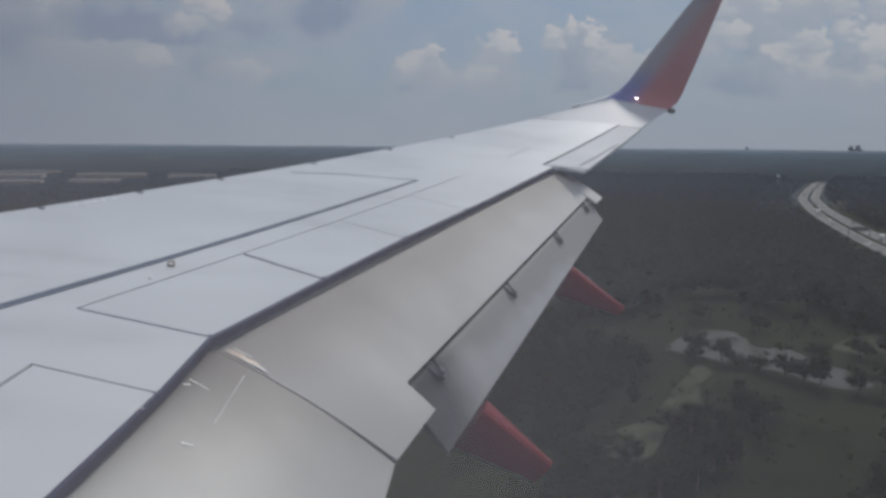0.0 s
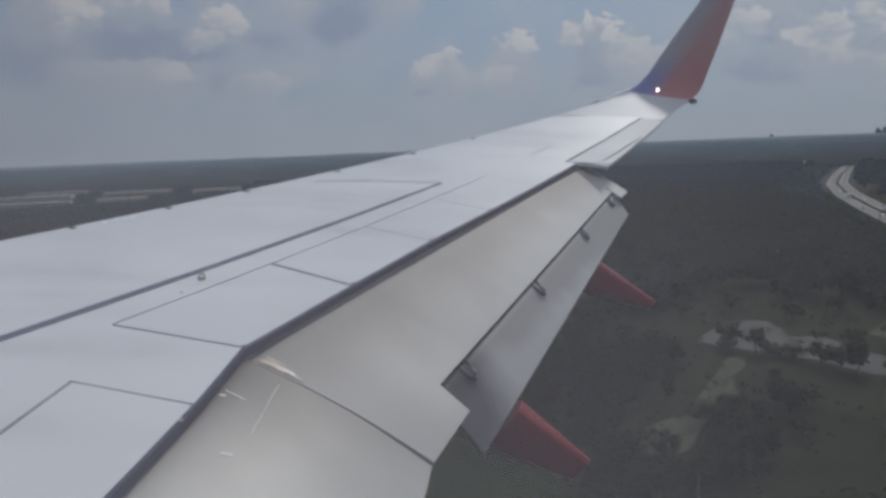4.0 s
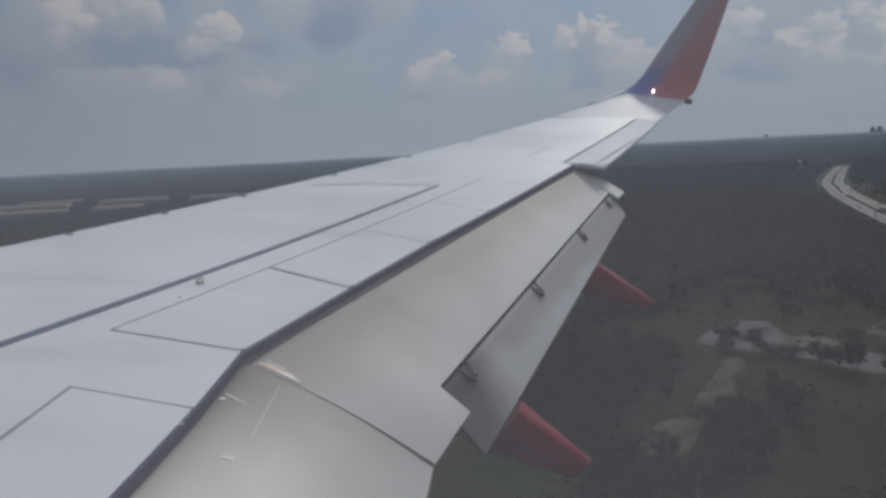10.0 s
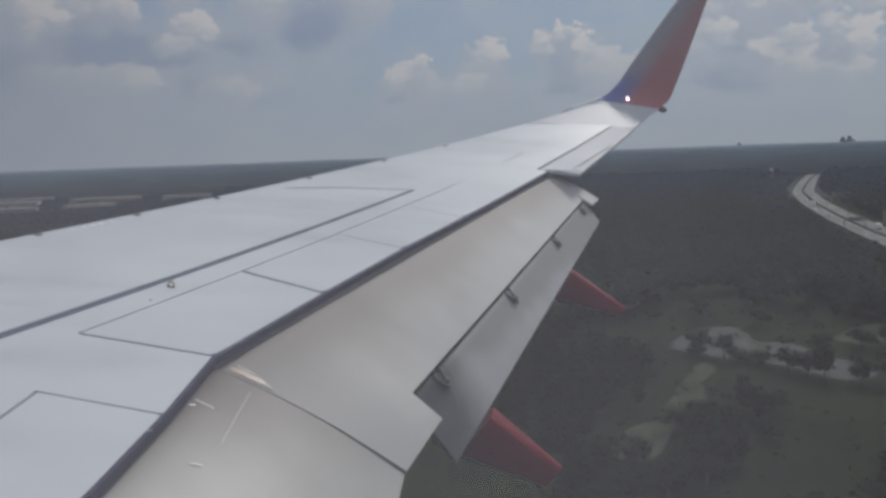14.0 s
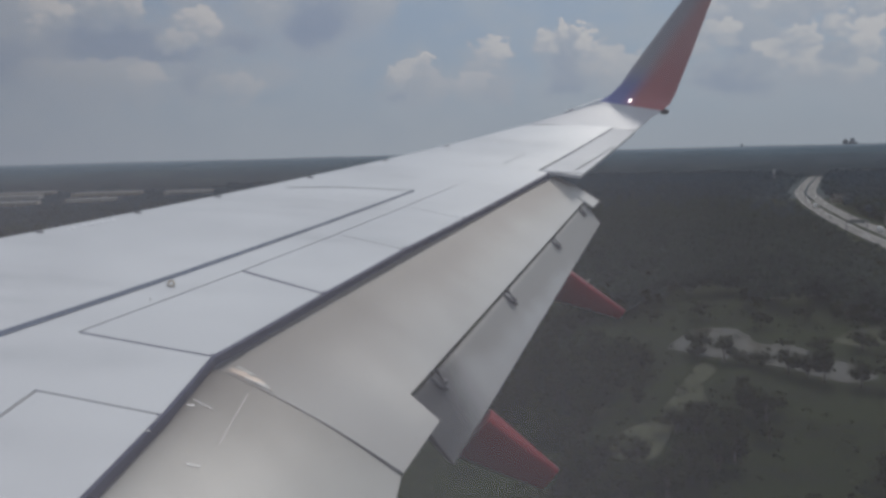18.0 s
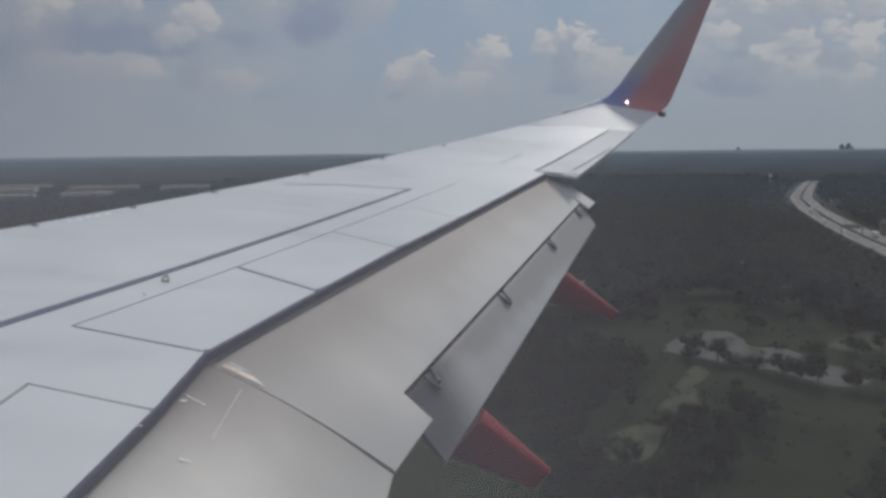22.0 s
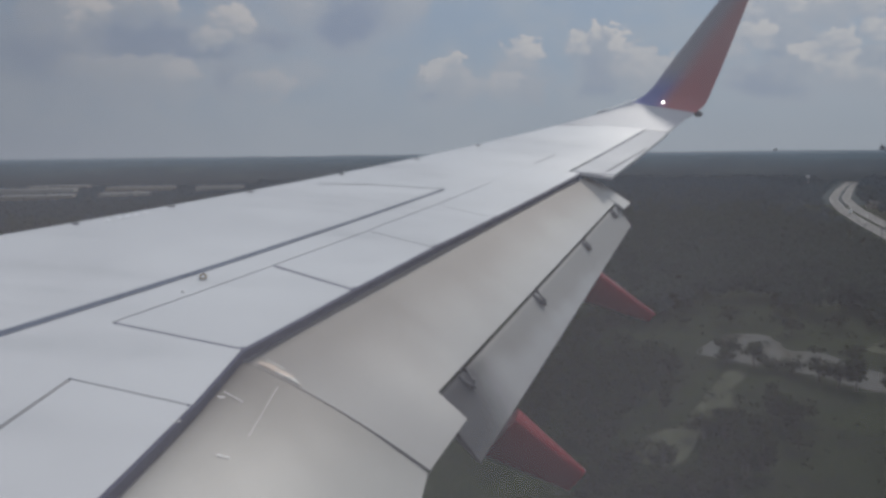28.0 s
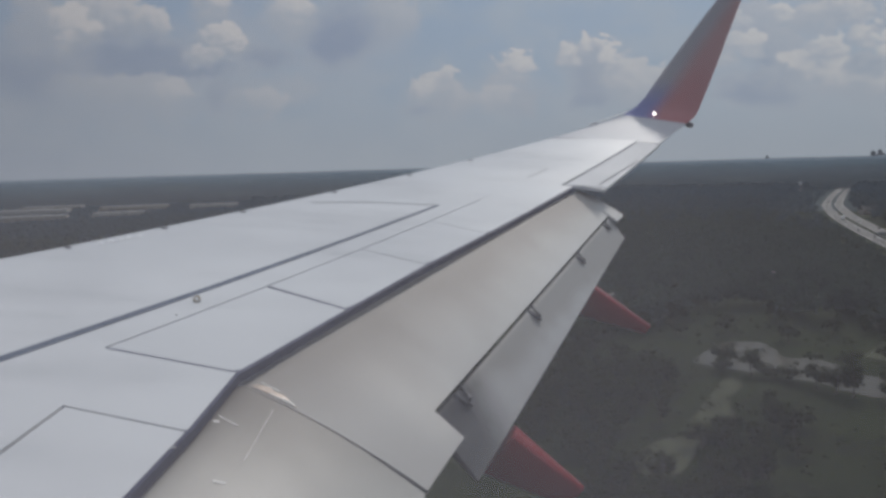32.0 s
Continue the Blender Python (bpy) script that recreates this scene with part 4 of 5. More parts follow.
for name, a in (("road_westbound", 0.0), ("road_eastbound", 15.0)):
    road = tagged(ribbon(name, M_CONCRETE, a, a + 10.5, 0.25), "pale concrete carriageway of a divided highway", "road", kind="structure")
    for off in (1.1, 9.2):
        ribbon("edge_line", M_ROADPAINT, a + off, a + off + 0.25, 0.262, parent=road)
    ribbon("lane_line", M_ASPHALT, a + 5.15, a + 5.3, 0.262, parent=road)


def simple(name, rgb3, rough=0.4, metal=0.0):
    return natural(name, (rgb3, tuple(c * 0.9 for c in rgb3), tuple(c * 0.8 for c in rgb3)), (0.5, 4.0), rough)


M_CARS = [simple("car_white", (0.7, 0.7, 0.7)), simple("car_dark", (0.04, 0.04, 0.05)), simple("car_silver", (0.45, 0.46, 0.48)), simple("car_red", (0.3, 0.03, 0.03))]
M_CARGLASS = simple("car_glass", (0.02, 0.025, 0.03), 0.1)
M_TYRE = simple("tyre_rubber", (0.02, 0.02, 0.02), 0.8)


def car(mat, label):
    ob = tagged(new("car"), label, "car", group="cars on the highway")
    prof = ((-2.2, 0.35), (-2.2, 0.85), (-1.5, 0.95), (1.7, 0.92), (2.2, 0.75), (2.2, 0.35))
    part("body", loft([[(x, w, z) for x, z in prof] for w in (-0.88, -0.80, 0.80, 0.88)]), mat, ob)
    cab = ((-1.5, 0.93), (-1.0, 1.42), (0.4, 1.45), (1.1, 0.93))
    part("cabin_glass", loft([[(x, w * (1 - 0.12 * (z > 1)), z) for x, z in cab] for w in (-0.78, 0.78)]), M_CARGLASS, ob)
    part("roof", box(-0.95, 0.35, -0.66, 0.66, 1.43, 1.48, 0.02), mat, ob)
    for x in (-1.35, 1.35):
        for s in (-1, 1):
            part("wheel", tube([(x, s * 0.70, 0.33), (x, s * 0.89, 0.33)], 0.33, 12), M_TYRE, ob)
    return ob


def truck():
    ob = tagged(new("box_truck"), "white box truck on the highway", "truck", group="trucks on the highway")
    part("cargo_box", box(-5.0, 2.2, -1.25, 1.25, 0.95, 3.7, 0.04), M_CARS[0], ob)
    part("cab", box(2.4, 4.6, -1.2, 1.2, 0.6, 2.7, 0.12), M_CARS[2], ob)
    part("windscreen", box(4.55, 4.63, -1.0, 1.0, 1.6, 2.4, 0.02), M_CARGLASS, ob)
    for x in (-3.8, -2.6, 3.4):
        for s in (-1, 1):
            part("wheel", tube([(x, s * 0.95, 0.5), (x, s * 1.24, 0.5)], 0.5, 12), M_TYRE, ob)
    return ob


def on_road(side, y):
    x = float(np.mean([hw_x(v, 0.0) for v in np.linspace(y - 40, y + 40, 9)])) + side
    x2 = float(np.mean([hw_x(v, 0.0) for v in np.linspace(y - 30, y + 50, 9)])) + side
    return x, math.degrees(math.atan2(10.0, x2 - x))


cars = [car(M_CARS[i], lab) for i, lab in enumerate(("white car on the concrete highway", "dark car on the concrete highway", "silver car on the concrete highway", "red car on the concrete highway"))]
trk = truck()
spots = [(3.2, 395, 0), (7.2, 430, 2), (3.1, 560, 0), (7.3, 640, 0), (3.2, 700, 1), (7.0, 735, 0), (3.1, 780, 2), (7.2, 905, 0), (3.0, 1010, 0), (7.1, 1150, 1),
         (18.2, 405, 1), (22.3, 440, 1), (18.1, 480, 2), (22.2, 500, 0), (18.3, 545, 1), (18.2, 640, 0), (22.1, 665, 3), (22.3, 720, 1), (18.1, 800, 0), (22.2, 860, 2), (18.2, 980, 0)]
seen_kinds = set()
for side, y, k in spots:
    x, deg = on_road(side, y)
    m = pose(x, y, 0.27, 0, 0, deg)
    if k in seen_kinds:
        copy_thing(cars[k], m)
    else:
        seen_kinds.add(k)
        cars[k].matrix_basis = m
x, deg = on_road(18.2, 590)
trk.matrix_basis = pose(x, 590, 0.27, 0, 0, deg)
x, deg = on_road(7.0, 830)
copy_thing(trk, pose(x, 830, 0.27, 0, 0, deg))

# sign gantry over one carriageway
gantry = tagged(new("sign_gantry"), "grey steel sign gantry over the highway", "sign gantry")
x, deg = on_road(5.2, 600)
gantry.matrix_world = pose(x, 600, 0.0, 0, 0, deg - 90)
part("post", tube([(-6.6, 0, 0), (-6.6, 0, 7.4)], 0.3), M_STEEL, gantry)
part("post", tube([(6.6, 0, 0), (6.6, 0, 7.4)], 0.3), M_STEEL, gantry)
part("beam", box(-6.8, 6.8, -0.5, 0.5, 6.4, 7.2, 0.05), M_STEEL, gantry)
part("sign_panel", box(-4.8, 4.8, -0.75, -0.6, 5.4, 8.2, 0.03), simple("sign_back", (0.12, 0.13, 0.13)), gantry)

# ---------------------------------------------------------------- buildings far ahead
M_ROOF = simple("pale_roof", (0.25, 0.25, 0.25), 0.9)
M_WALL = simple("tan_wall", (0.27, 0.25, 0.215), 0.9)
M_WALL2 = simple("white_wall", (0.33, 0.33, 0.315), 0.9)
M_DOCK = simple("dock_door", (0.16, 0.17, 0.19), 0.5)


def warehouse(x, y, w, d, h, wall, deg):
    ob = tagged(new("warehouse"), "low flat-roofed pale warehouse among trees", "building", group="warehouses ahead")
    ob.matrix_world = pose(x, y, 0, 0, 0, deg)
    part("wall", box(-w / 2, w / 2, -d / 2, d / 2, 0, h), wall, ob)
    part("roof", box(-w / 2 - 0.4, w / 2 + 0.4, -d / 2 - 0.4, d / 2 + 0.4, h, h + 0.6, 0.1), M_ROOF, ob)
    for k in range(int(w // 14)):
        cx = -w / 2 + 8 + k * 14
        part("dock_door", box(cx, cx + 5, -d / 2 - 0.15, -d / 2 - 0.004, 0.2, 5.0), M_DOCK, ob)
        part("window", box(cx + 6.5, cx + 10.5, -d / 2 - 0.1, -d / 2 - 0.004, 3.2, 4.8), M_CARGLASS, ob)
    for k in range(3):
        part("roof_unit", box(-w / 4 + k * w / 5, -w / 4 + k * w / 5 + 3, -2, 2, h + 0.6, h + 2.4, 0.1), M_WALL2, ob)
    return ob


SITES = ((-690, 1090, 90, 40, 9, 0, 25), (-610, 1180, 70, 36, 8, 1, 25), (-820, 1280, 130, 50, 10, 1, 22), (-690, 1390, 110, 46, 9, 0, 20), (-560, 1420, 80, 40, 8, 1, 20),
         (-880, 1460, 100, 50, 9, 0, 20))
for s in SITES:
    warehouse(s[0], s[1], s[2], s[3], s[4], (M_WALL, M_WALL2)[s[5]], s[6])

M_SHINGLE = simple("house_roof", (0.11, 0.105, 0.10), 0.9)


def house(x, y, w, d, deg, wall):
    """Small gabled house."""
    ob = tagged(new("house"), "small pale house half hidden in the woods", "house", group="houses in the woods")
    ob.matrix_world = pose(x, y, 0, 0, 0, deg)
    part("wall", box(-w / 2, w / 2, -d / 2, d / 2, 0, 5.4), wall, ob)
    ridge = [[(sx * (w / 2 + 0.5), -d / 2 - 0.6, 5.2), (sx * (w / 2 + 0.5), 0, 8.6), (sx * (w / 2 + 0.5), d / 2 + 0.6, 5.2)] for sx in (-1, 1)]
    part("roof", loft(ridge), M_SHINGLE, ob, smooth=False)
    for k in (-0.3, 0.0, 0.3):
        for z in (1.0, 3.5):
            part("window", box(k * w - 0.6, k * w + 0.6, -d / 2 - 0.08, -d / 2 - 0.004, z, z + 1.3), M_CARGLASS, ob)
    part("door", box(w * 0.15 - 0.5, w * 0.15 + 0.5, -d / 2 - 0.09, -d / 2 - 0.004, 0, 2.1), M_DOCK, ob)


HOUSES = ((95, 520, 14, 9, -20), (60, 610, 12, 9, 15), (135, 640, 14, 10, 60), (30, 470, 12, 8, -10), (90, 760, 14, 9, 35),
          (330, 900, 14, 10, 5), (40, 900, 14, 10, 25), (275, 640, 14, 9, -30))
for i, (x, y, w, d, deg) in enumerate(HOUSES):
    house(x, y, w, d, deg, (M_WALL2, M_WALL)[i % 2])

M_TIN = simple("pale_tin", (0.20, 0.19, 0.165), 0.8)


def shed(x, y, deg):
    """Small gabled shed with a pale tin roof."""
    ob = tagged(new("shed"), "small tin-roofed shed in a woodland clearing", "shed", group="sheds in the woods")
    ob.matrix_world = pose(x, y, 0, 0, 0, deg)
    part("wall", box(-2.4, 2.4, -1.7, 1.7, 0, 2.5), M_WALL, ob)
    part("roof", loft([[(sx * 2.7, -2.1, 2.4), (sx * 2.7, 0, 3.5), (sx * 2.7, 2.1, 2.4)] for sx in (-1, 1)]), M_TIN, ob, smooth=False)
    part("door", box(-0.5, 0.5, -1.76, -1.704, 0.0, 2.0), M_DOCK, ob)
    part("window", box(1.1, 1.9, -1.75, -1.704, 1.0, 1.8), M_CARGLASS, ob)


SHEDS = ((92, 402), (62, 384), (74, 446), (40, 425), (22, 486), (104, 548), (52, 566), (152, 524), (138, 478), (112, 356), (118, 450), (30, 372))
for i, (x, y) in enumerate(SHEDS):
    shed(x, y, 37 * i % 180)

# far tower blocks that break the horizon
M_FARBLOCK = simple("far_concrete", (0.20, 0.22, 0.25), 0.9)


def tower(x, y, w, h):
    ob = tagged(new("tower_block"), "grey tower block far off on the horizon", "building", group="towers on the horizon")
    ob.matrix_world = pose(x, y, float(ground_z(np.array(x), np.array(y))) - 2, 0, 0, 12)
    part("shaft", box(-w / 2, w / 2, -w / 2, w / 2, 0, h), M_FARBLOCK, ob)
    part("roof_house", box(-w / 5, w / 5, -w / 5, w / 5, h, h + w * 0.5), M_FARBLOCK, ob)
    for k in range(6):
        part("window_band", box(-w / 2 + 1, w / 2 - 1, -w / 2 - 0.2, -w / 2 - 0.01, h * (0.2 + 0.12 * k), h * (0.25 + 0.12 * k)), M_CARGLASS, ob)


tower(905, 2440, 9, 70)
tower(922, 2436, 20, 65)
tower(650, 2530, 8, 65)

# white water tower standing out of the far woods
water_tower = tagged(new("water_tower"), "small white water tower above the far woods", "water tower")
water_tower.matrix_world = pose(440, 1501, 0, 0, 0, 20) @ Matrix.Scale(0.65, 4)
part("tank", tube([(0, 0, 19), (0, 0, 20), (0, 0, 24), (0, 0, 26)], [2.2, 3.4, 3.4, 1.0], 16), M_CARS[0], water_tower)
part("riser", tube([(0, 0, 0), (0, 0, 19)], 0.5), M_CARS[2], water_tower)
for k in range(4):
    c, q = math.cos(k * math.pi / 2), math.sin(k * math.pi / 2)
    part("leg", tube([(4.2 * c, 4.2 * q, 0), (2.8 * c, 2.8 * q, 20)], 0.22), M_CARS[2], water_tower)

# ---------------------------------------------------------------- trees
def blob_crown(seed, clumps, leaves, height, width, blade=(0.16, 0.30)):
    """A crown of leaf clumps: small crossed blades spread over overlapping lobes, with gaps. Triangles."""
    r = np.random.default_rng(seed)
    lobes = []
    for k in range(clumps):
        a = r.uniform(0, math.tau)
        z = r.uniform(0.30, 0.95)
        rad = width * (1.0 - 0.75 * abs(z - 0.5)) * r.uniform(0.2, 0.7)
        lobes.append((rad * math.cos(a), rad * math.sin(a), height * z, width * r.uniform(0.35, 0.6)))
    v, f = [], []
    for k in range(leaves):
        cx, cy, cz, rad = lobes[k % clumps]
        d = r.normal(size=3)
        d /= np.linalg.norm(d)
        p = np.array([cx, cy, cz]) + d * rad * r.uniform(0.65, 1.0) * np.array([1, 1, 0.8])
        t = np.cross(d, r.normal(size=3))
        t /= np.linalg.norm(t)
        b = np.cross(d, t) + d * 0.5
        s = width * r.uniform(*blade)
        i = len(v)
        v += [p - t * s, p + t * s, p + b * s * 1.2, p - b * s * 0.9 + d * 0.3 * s]
        f += [(i, i + 1, i + 2), (i, i + 3, i + 1)]
    return np.array(v), np.array(f)


def scatter(name, templates, places, mat, label, trunks=False):
    """One mesh of many crowns: places hold x, y, height scale, width scale, turn."""
    vs, fs, at = [], [], 0
    pick = rng.integers(0, len(templates), len(places))
    for t, (tv, tf) in enumerate(templates):
        pl = places[pick == t]
        if not len(pl):
            continue
        c, s = np.cos(pl[:, 4])[:, None], np.sin(pl[:, 4])[:, None]
        x = (tv[None, :, 0] * c - tv[None, :, 1] * s) * pl[:, 3:4] + pl[:, 0:1]
        y = (tv[None, :, 0] * s + tv[None, :, 1] * c) * pl[:, 3:4] + pl[:, 1:2]
        z = tv[None, :, 2] * pl[:, 2:3] + ground_z(pl[:, 0], pl[:, 1])[:, None]
        vs.append(np.stack([x, y, z], -1).reshape(-1, 3))
        off = at + np.arange(len(pl))[:, None, None] * len(tv)
        fs.append((tf[None] + off).reshape(-1, tf.shape[1]))
        at += len(pl) * len(tv)
    ob = new(name, raw_mesh(name, np.concatenate(vs), np.concatenate(fs), [mat]))
    return tagged(ob, label, "trees", kind="stuff")


def free_of(x, y):
    """True where woods may stand: off the road, the yards and the wet meadow."""
    hx = np.interp(y, HW_Y, HW_X)
    ok = (x < hx - 9) | (x > hx + 35)
    for s in SITES:
        ok &= np.hypot(x - s[0], y - s[1] + 30) > s[2] * 0.62
    for h in HOUSES:
        ok &= np.hypot(x - h[0], y - h[1] + 8) > 15
    for h in SHEDS:
        ok &= np.hypot(x - h[0], y - h[1] + 3) > 8.5
    wob = 7 * np.sin(x * 0.11 + y * 0.07) + 5 * np.sin(y * 0.17 - x * 0.05)
    ok &= np.hypot((x - 68) / 0.85, (y - 252) / 1.7) > 34 + 0.6 * wob
    ok &= np.hypot((x - 35 - 0.4 * (y - 200)) / 0.7, (y - 200) / 2.4) > 17 + 0.5 * wob
    ok &= np.hypot(x - 110, (y - 270) / 1.2) > 17 + wob * 0.4
    # the marsh stays open but for copses
    glade = np.sin(x * 0.052 + 0.6) + np.sin(y * 0.037 + x * 0.021) + 0.6 * np.sin(x * 0.13 - y * 0.09)
    ok &= (y > 345) | (glade > 0.35)
    return ok & (y > 95)


def places(n, r0, r1, a0, a1, h, w):
    r = np.sqrt(rng.uniform(r0 * r0, r1 * r1, n))
    a = np.radians(rng.uniform(a0, a1, n))
    x, y = r * np.sin(a), r * np.cos(a)
    k = free_of(x, y)
    p = np.stack([x, y, rng.uniform(*h, n), rng.uniform(*w, n), rng.uniform(0, math.tau, n)], -1)
    # low scrub along the near verge of the highway
    verge = np.interp(y, HW_Y, HW_X) - x
    low = (verge > 0) & (verge < 55)
    p[low, 2] *= 0.42
    p[low, 3] *= 0.7
    # cleared land round the warehouses
    yard = (np.abs(np.degrees(np.arctan2(x, y)) + 27.5) < 8.5) & (np.hypot(x, y) > 1000)
    p[yard, 2] *= 0.55
    return p[k]


fine_t = [blob_crown(10 + i, 8, 180, 1.0, 0.30, (0.09, 0.18)) for i in range(5)]
near_t = [blob_crown(20 + i, 7, 90, 1.0, 0.30, (0.13, 0.25)) for i in range(5)]
mid_t = [blob_crown(40 + i, 4, 22, 1.0, 0.36) for i in range(5)]
far_t = [blob_crown(60 + i, 3, 10, 1.0, 0.5) for i in range(4)]
for t in fine_t + near_t + mid_t + far_t:
    t[0][:, 2] = np.clip(t[0][:, 2], 0.02, None)
stand = places(2500, 100, 330, -6, 42, (4.0, 8.5), (6.5, 11))
copse = (stand[:, 0] > 8) & (stand[:, 0] < 125) & (stand[:, 1] > 120) & (stand[:, 1] < 345)
COPSE = stand[copse][:260]
scatter("thicket", fine_t, stand[~copse], M_LEAF, "dark scrubby thicket with small gaps")
stand = np.concatenate([places(6600, 300, 860, -6, 40, (8, 15), (11, 17)), places(1800, 100, 800, -48, -6, (8, 15), (14, 20))])
scatter("woods_near", near_t, stand, M_LEAF_HAZE_SLIGHT, "dense dark green woodland beyond the meadow")
scatter("woods_middle", mid_t, places(7200, 720, 1250, -48, 40, (9, 15), (14, 22)), M_LEAF_HAZE, "dense woodland in the middle distance with haze in its leaf colour")
scatter("woods_far", mid_t, places(13000, 1060, 1750, -48, 40, (9, 15), (15, 24)), M_LEAF_HAZE_FAR, "far woodland with blue-green haze in its leaf colour")
# tussocks and low scrub of the meadow
n = 2600
sx, sy = rng.uniform(-160, 190, n), rng.uniform(90, 360, n)
keep = (np.sin(sx * 0.05) + np.sin(sy * 0.043 + sx * 0.02)) > -0.2
pl = np.stack([sx, sy, rng.uniform(0.8, 2.6, n), rng.uniform(2.0, 5.5, n), rng.uniform(0, math.tau, n)], -1)[keep]
M_SCRUB = natural("scrub", ((0.0213, 0.0294, 0.0088), (0.0255, 0.0345, 0.01), (0.0187, 0.0254, 0.0082)), (0.03, 0.2), islands=0.3)
scatter("scrub", far_t, pl, M_SCRUB, "low olive scrub and tussocks on the wet meadow")

# single trees on the meadow, in the copses and by the water
def tree_model(k):
    """A leafy tree one metre high and wide: tapered trunk, limbs and a crown of small blades."""
    ob = tagged(new("tree"), ("dark leafy tree standing on the wet meadow", "spreading olive tree in a marsh copse", "small round dark tree among scrub",
                              "tall dark tree at the copse edge", "ragged olive tree with gaps in its crown")[k], "tree", group="trees on the meadow")
    lean = 0.02 * (k - 2)
    part("trunk", tube([(0, 0, -0.02), (lean, 0, 0.35), (0, lean, 0.85)], [0.020, 0.014, 0.005], 7), M_TRUNK, ob)
    for a in (20 + 31 * k, 140 + 17 * k, 260 + 23 * k):
        c, s = math.cos(radians(a)), math.sin(radians(a))
        part("limb", tube([(0, 0, 0.42), (c * 0.18, s * 0.18, 0.62), (c * 0.28, s * 0.28, 0.72)], [0.008, 0.005, 0.003], 5), M_TRUNK, ob)
    v, f = blob_crown(80 + k, 8 + k % 3, 220, 1.0, 0.32, (0.09, 0.19))
    v[:, 2] = np.clip(v[:, 2], 0.03, None)
    crown = new("crown", raw_mesh("crown", v, f, [M_LEAF]))
    crown.parent = ob
    return ob


TREES = ((52, 250), (66, 233), (96, 214), (30, 238), (22, 262), (88, 250), (106, 238), (16, 208), (116, 194), (10, 288), (46, 296), (80, 284), (112, 284),
         (27, 196), (-20, 300), (130, 262), (142, 225), (60, 136), (122, 158), (36, 300), (64, 300), (98, 296), (124, 246), (51, 243), (58, 240), (63, 236), (71, 226), (77, 217), (84, 212), (90, 211), (74, 221), (100, 252), (108, 254), (22, 158), (33, 178))
stands = [(x, y, random.uniform(4.0, 9.0), random.uniform(9.0, 16.0), random.uniform(0, 6.28)) for x, y in TREES] + [tuple(p) for p in COPSE]
tree_models = {}
for i, (x, y, h, w, turn) in enumerate(stands):
    m = pose(x, y, 0, 0, 0, math.degrees(turn)) @ Matrix.Diagonal((w, w, h, 1))
    if i % 5 in tree_models:
        copy_thing(tree_models[i % 5], m)
    else:
        tree_models[i % 5] = tree_model(i % 5)
for k in range(5):
    x, y, h, w, turn = stands[k]
    tree_models[k].matrix_basis = pose(x, y, 0, 0, 0, math.degrees(turn)) @ Matrix.Diagonal((w, w, h, 1))

# ---------------------------------------------------------------- the airfield ahead
M_RUNWAY = natural("runway_concrete", ((0.27, 0.24, 0.225), (0.32, 0.29, 0.27), (0.21, 0.19, 0.18)), (0.03, 0.4))
M_LAWN = natural("mown_grass", ((0.060, 0.075, 0.022), (0.085, 0.095, 0.032), (0.045, 0.055, 0.02)), (0.02, 0.12))


def slab(name, outline, z, mat, label="", category="", parent=None, depth=0.05):
    bm = bmesh.new()
    top = [bm.verts.new((x, y, z)) for x, y in outline]
    low = [bm.verts.new((x, y, z - depth)) for x, y in outline]
    bm.faces.new(top)
    bm.faces.new(low[::-1])
    n = len(top)
    for i in range(n):
        bm.faces.new((top[i], low[i], low[(i + 1) % n], top[(i + 1) % n]))
    ob = part(name, bm, mat, parent, smooth=False)
    return tagged(ob, label, category, kind="structure") if label else ob


M_SAND = natural("sandy_yard", ((0.22, 0.20, 0.165), (0.26, 0.235, 0.195), (0.18, 0.165, 0.14)), (0.02, 0.2))
slab("pavement_yard", ((-800, 1120), (-560, 1100), (-520, 1190), (-620, 1260), (-780, 1240)), 0.1, M_SAND, "sandy storage yard beside low warehouses", "yard")
slab("pavement_lot", ((-760, 1300), (-540, 1330), (-500, 1400), (-720, 1370)), 0.1, M_SAND, "pale truck lot between warehouses", "yard")
slab("ground_lawn", ((-2450, -120), (-620, -120), (-620, 330), (-2450, 330)), 0.06, M_LAWN, "mown green grass of the airfield", "grass")
runway = slab("road_runway", ((-2450, -25), (-900, -25), (-900, 20.5), (-2450, 20.5)), 0.12, M_RUNWAY, "pinkish grey concrete runway with a white edge line", "runway")
slab("edge_line", ((-2450, 18.4), (-900, 18.4), (-900, 19.4), (-2450, 19.4)), 0.128, M_ROADPAINT, parent=runway)
slab("edge_line", ((-2450, -23.9), (-900, -23.9), (-900, -22.9), (-2450, -22.9)), 0.128, M_ROADPAINT, parent=runway)
for k in range(24):
    x = -930 - 60 * k
    slab("centre_line", ((x - 30, -2.5), (x, -2.5), (x, -1.6), (x - 30, -1.6)), 0.128, M_ROADPAINT, parent=runway)
slab("road_shoulder", ((-2450, 20.6), (-900, 20.6), (-900, 33), (-2450, 33)), 0.10, M_ASPHALT, "dark asphalt shoulder beside the runway", "pavement")
slab("road_taxiway", ((-2450, 96), (-760, 96), (-760, 118), (-2450, 118)), 0.11, M_CONCRETE, "pale concrete taxiway across the grass", "taxiway")
slab("road_exit", [(-1120, 33.1), (-1185, 33.1), (-1200, 60), (-1235, 95.9), (-1065, 95.9), (-1100, 60)], 0.105, M_RUNWAY, "concrete runway exit with a yellow guide line", "taxiway")
slab("road_service", [(-640, -60), (-630, -60), (-590, 90), (-520, 170), (-400, 215), (-400, 223), (-525, 178), (-600, 95)], 0.11, M_ASPHALT, "grey service road curving over the grass", "road")
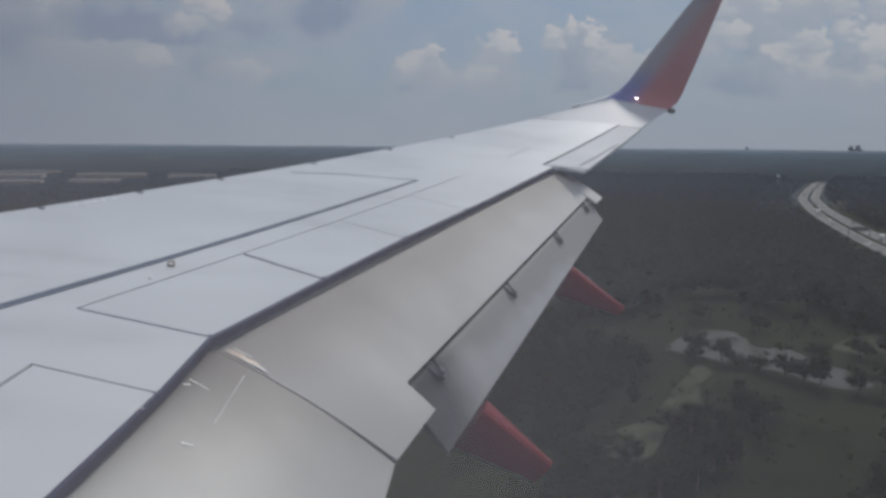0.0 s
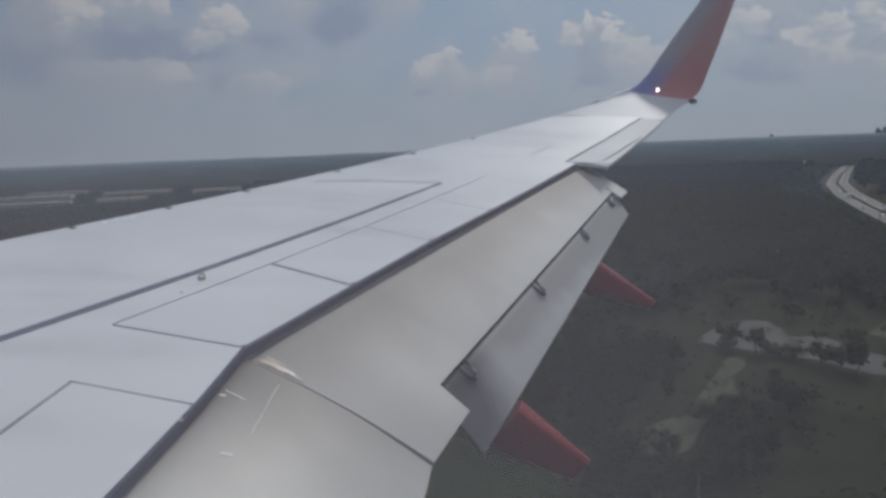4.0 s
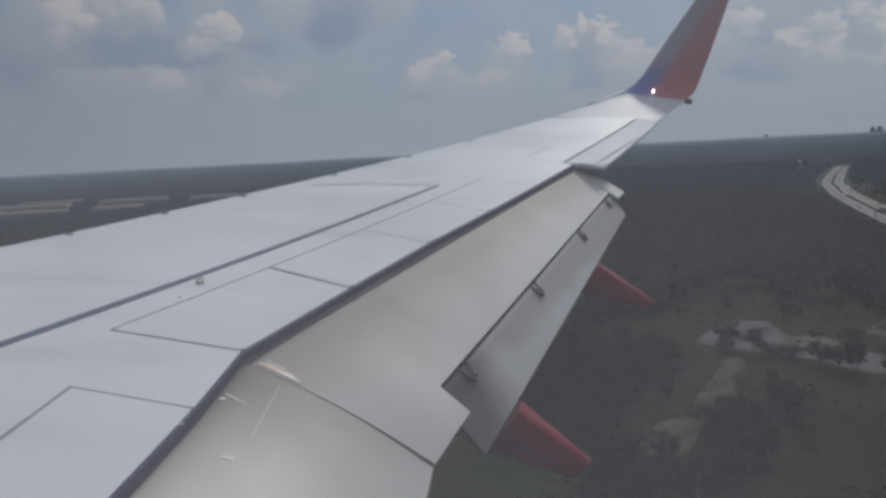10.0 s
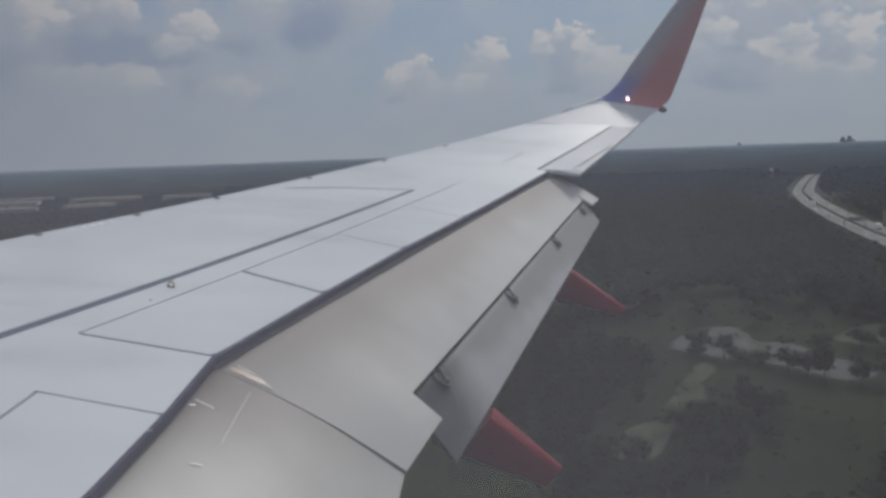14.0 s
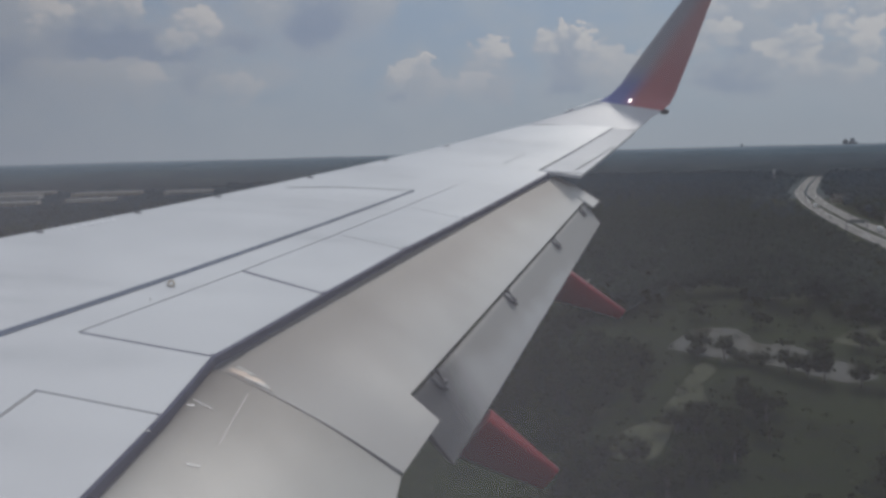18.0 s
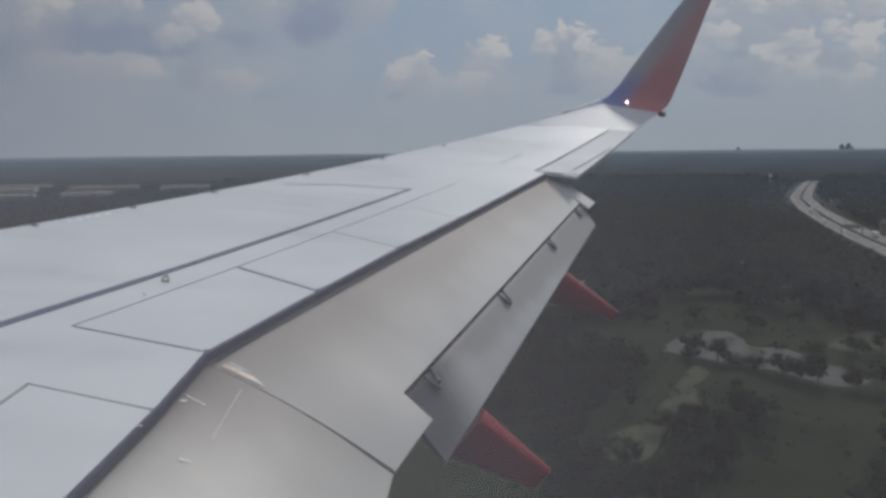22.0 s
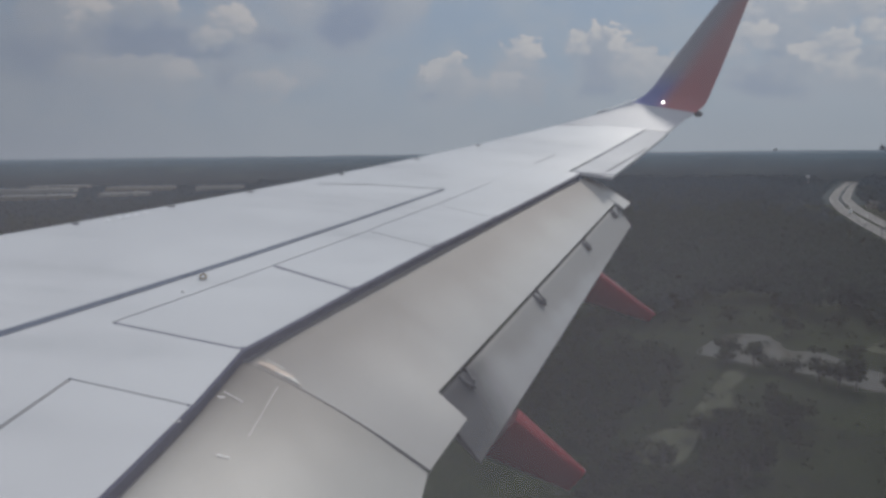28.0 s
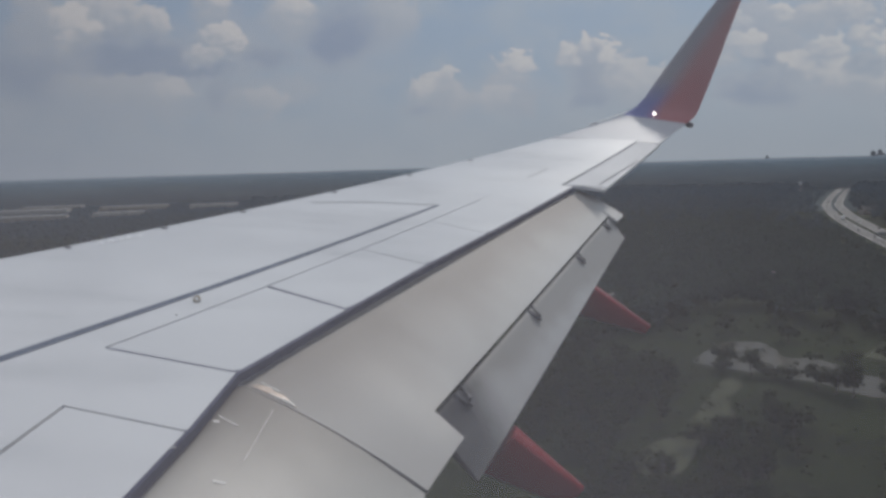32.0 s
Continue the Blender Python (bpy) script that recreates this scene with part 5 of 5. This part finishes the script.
slab("pavement_pad", ((-560, 48), (-520, 48), (-520, 78), (-560, 78)), 0.10, M_CONCRETE, "gravel pad under an equipment shelter", "pavement")


def shelter(x, y, w, d, h):
    ob = tagged(new("equipment_shelter"), "small white equipment shelter on a gravel pad", "shelter", group="shelters on the airfield")
    ob.matrix_world = pose(x, y, 0.1, 0, 0, 8)
    part("wall", box(-w / 2, w / 2, -d / 2, d / 2, 0, h, 0.03), M_CARS[0], ob)
    part("roof", box(-w / 2 - 0.2, w / 2 + 0.2, -d / 2 - 0.2, d / 2 + 0.2, h, h + 0.15, 0.03), M_CARS[2], ob)
    part("door", box(-0.5, 0.5, -d / 2 - 0.05, -d / 2 - 0.004, 0.05, 2.1), M_DOCK, ob)
    part("cooling_unit", box(w / 2 + 0.004, w / 2 + 0.5, -0.5, 0.5, 0.6, 1.6, 0.04), M_CARS[2], ob)


shelter(-540, 62, 5.0, 3.4, 3.0)
shelter(-640, 175, 9.0, 4.0, 3.2)
shelter(-655, 178, 6.0, 4.0, 2.8)
sign = tagged(new("taxiway_sign"), "low white taxiway sign board beside the runway", "sign")
sign.matrix_world = pose(-1290, 40, 0.06, 0, 0, 0)
part("board", box(-1.4, 1.4, -0.12, 0.12, 0.35, 1.15, 0.03), M_CARS[0], sign)
for x in (-1.0, 1.0):
    part("leg", box(x - 0.05, x + 0.05, -0.05, 0.05, 0, 0.36), M_STEEL, sign)
# canal and bank road across the approach
pool("water_canal", ((-360, 60), (-330, 60), (-250, 400), (-190, 700), (-215, 705), (-280, 400)), M_WATER, "straight dark drainage canal beside a bank road")
slab("road_bank", [(-322, 60), (-314, 60), (-234, 400), (-174, 700), (-182, 700), (-242, 400)], 0.12, M_CONCRETE, "narrow pale bank road along the canal", "road")
M_PIPE = painted("pipe_metal", rgb(0.62, 0.62, 0.62), rgb(0.45, 0.45, 0.44), 0.25, 0.8, gloss=0.5)
pipeline = tagged(new("pipeline"), "long shiny metal pipeline on short piers beside the canal", "pipeline")
for k in range(12):
    p, q = Vector((-310 + 10 * k, 100 + 42.5 * k, 1.4)), Vector((-310 + 10 * (k + 1), 100 + 42.5 * (k + 1), 1.4))
    part("pipe_length", tube([p.lerp(q, 0.01), p.lerp(q, 0.99)], 0.55, 12), M_PIPE, pipeline)
    part("joint_collar", tube([p.lerp(q, 0.985), p.lerp(q, 1.015)], 0.68, 12), M_STEEL, pipeline)
    part("pier", box(p.x - 0.5, p.x + 0.5, p.y - 0.4, p.y + 0.4, 0, 0.95, 0.05), M_CONCRETE, pipeline)
pier = tagged(new("light_pier"), "white approach light pier standing over wet grass", "light pier")
pier.matrix_world = pose(-470, 190, 0, 0, 0, 32)
part("deck", box(-30, 30, -0.9, 0.9, 2.6, 2.8, 0.04), M_CARS[0], pier)
for k in range(7):
    part("post", tube([(-27 + 9 * k, 0, 0), (-27 + 9 * k, 0, 2.6)], 0.14), M_STEEL, pier)
    part("lamp", tube([(-27 + 9 * k, 0.6, 2.8), (-27 + 9 * k, 0.6, 3.3)], 0.16), M_CARS[2], pier)
part("cross_bar", box(24, 25, -7, 7, 2.85, 3.0, 0.03), M_CARS[0], pier)

n = 1500
tx, ty = rng.uniform(-2450, -650, n), rng.uniform(335, 470, n)
pl = np.stack([tx, ty, rng.uniform(9, 15, n), rng.uniform(12, 18, n), rng.uniform(0, math.tau, n)], -1)
scatter("woods_airfield", mid_t, pl, M_LEAF, "dark tree belt along the airfield's edge")
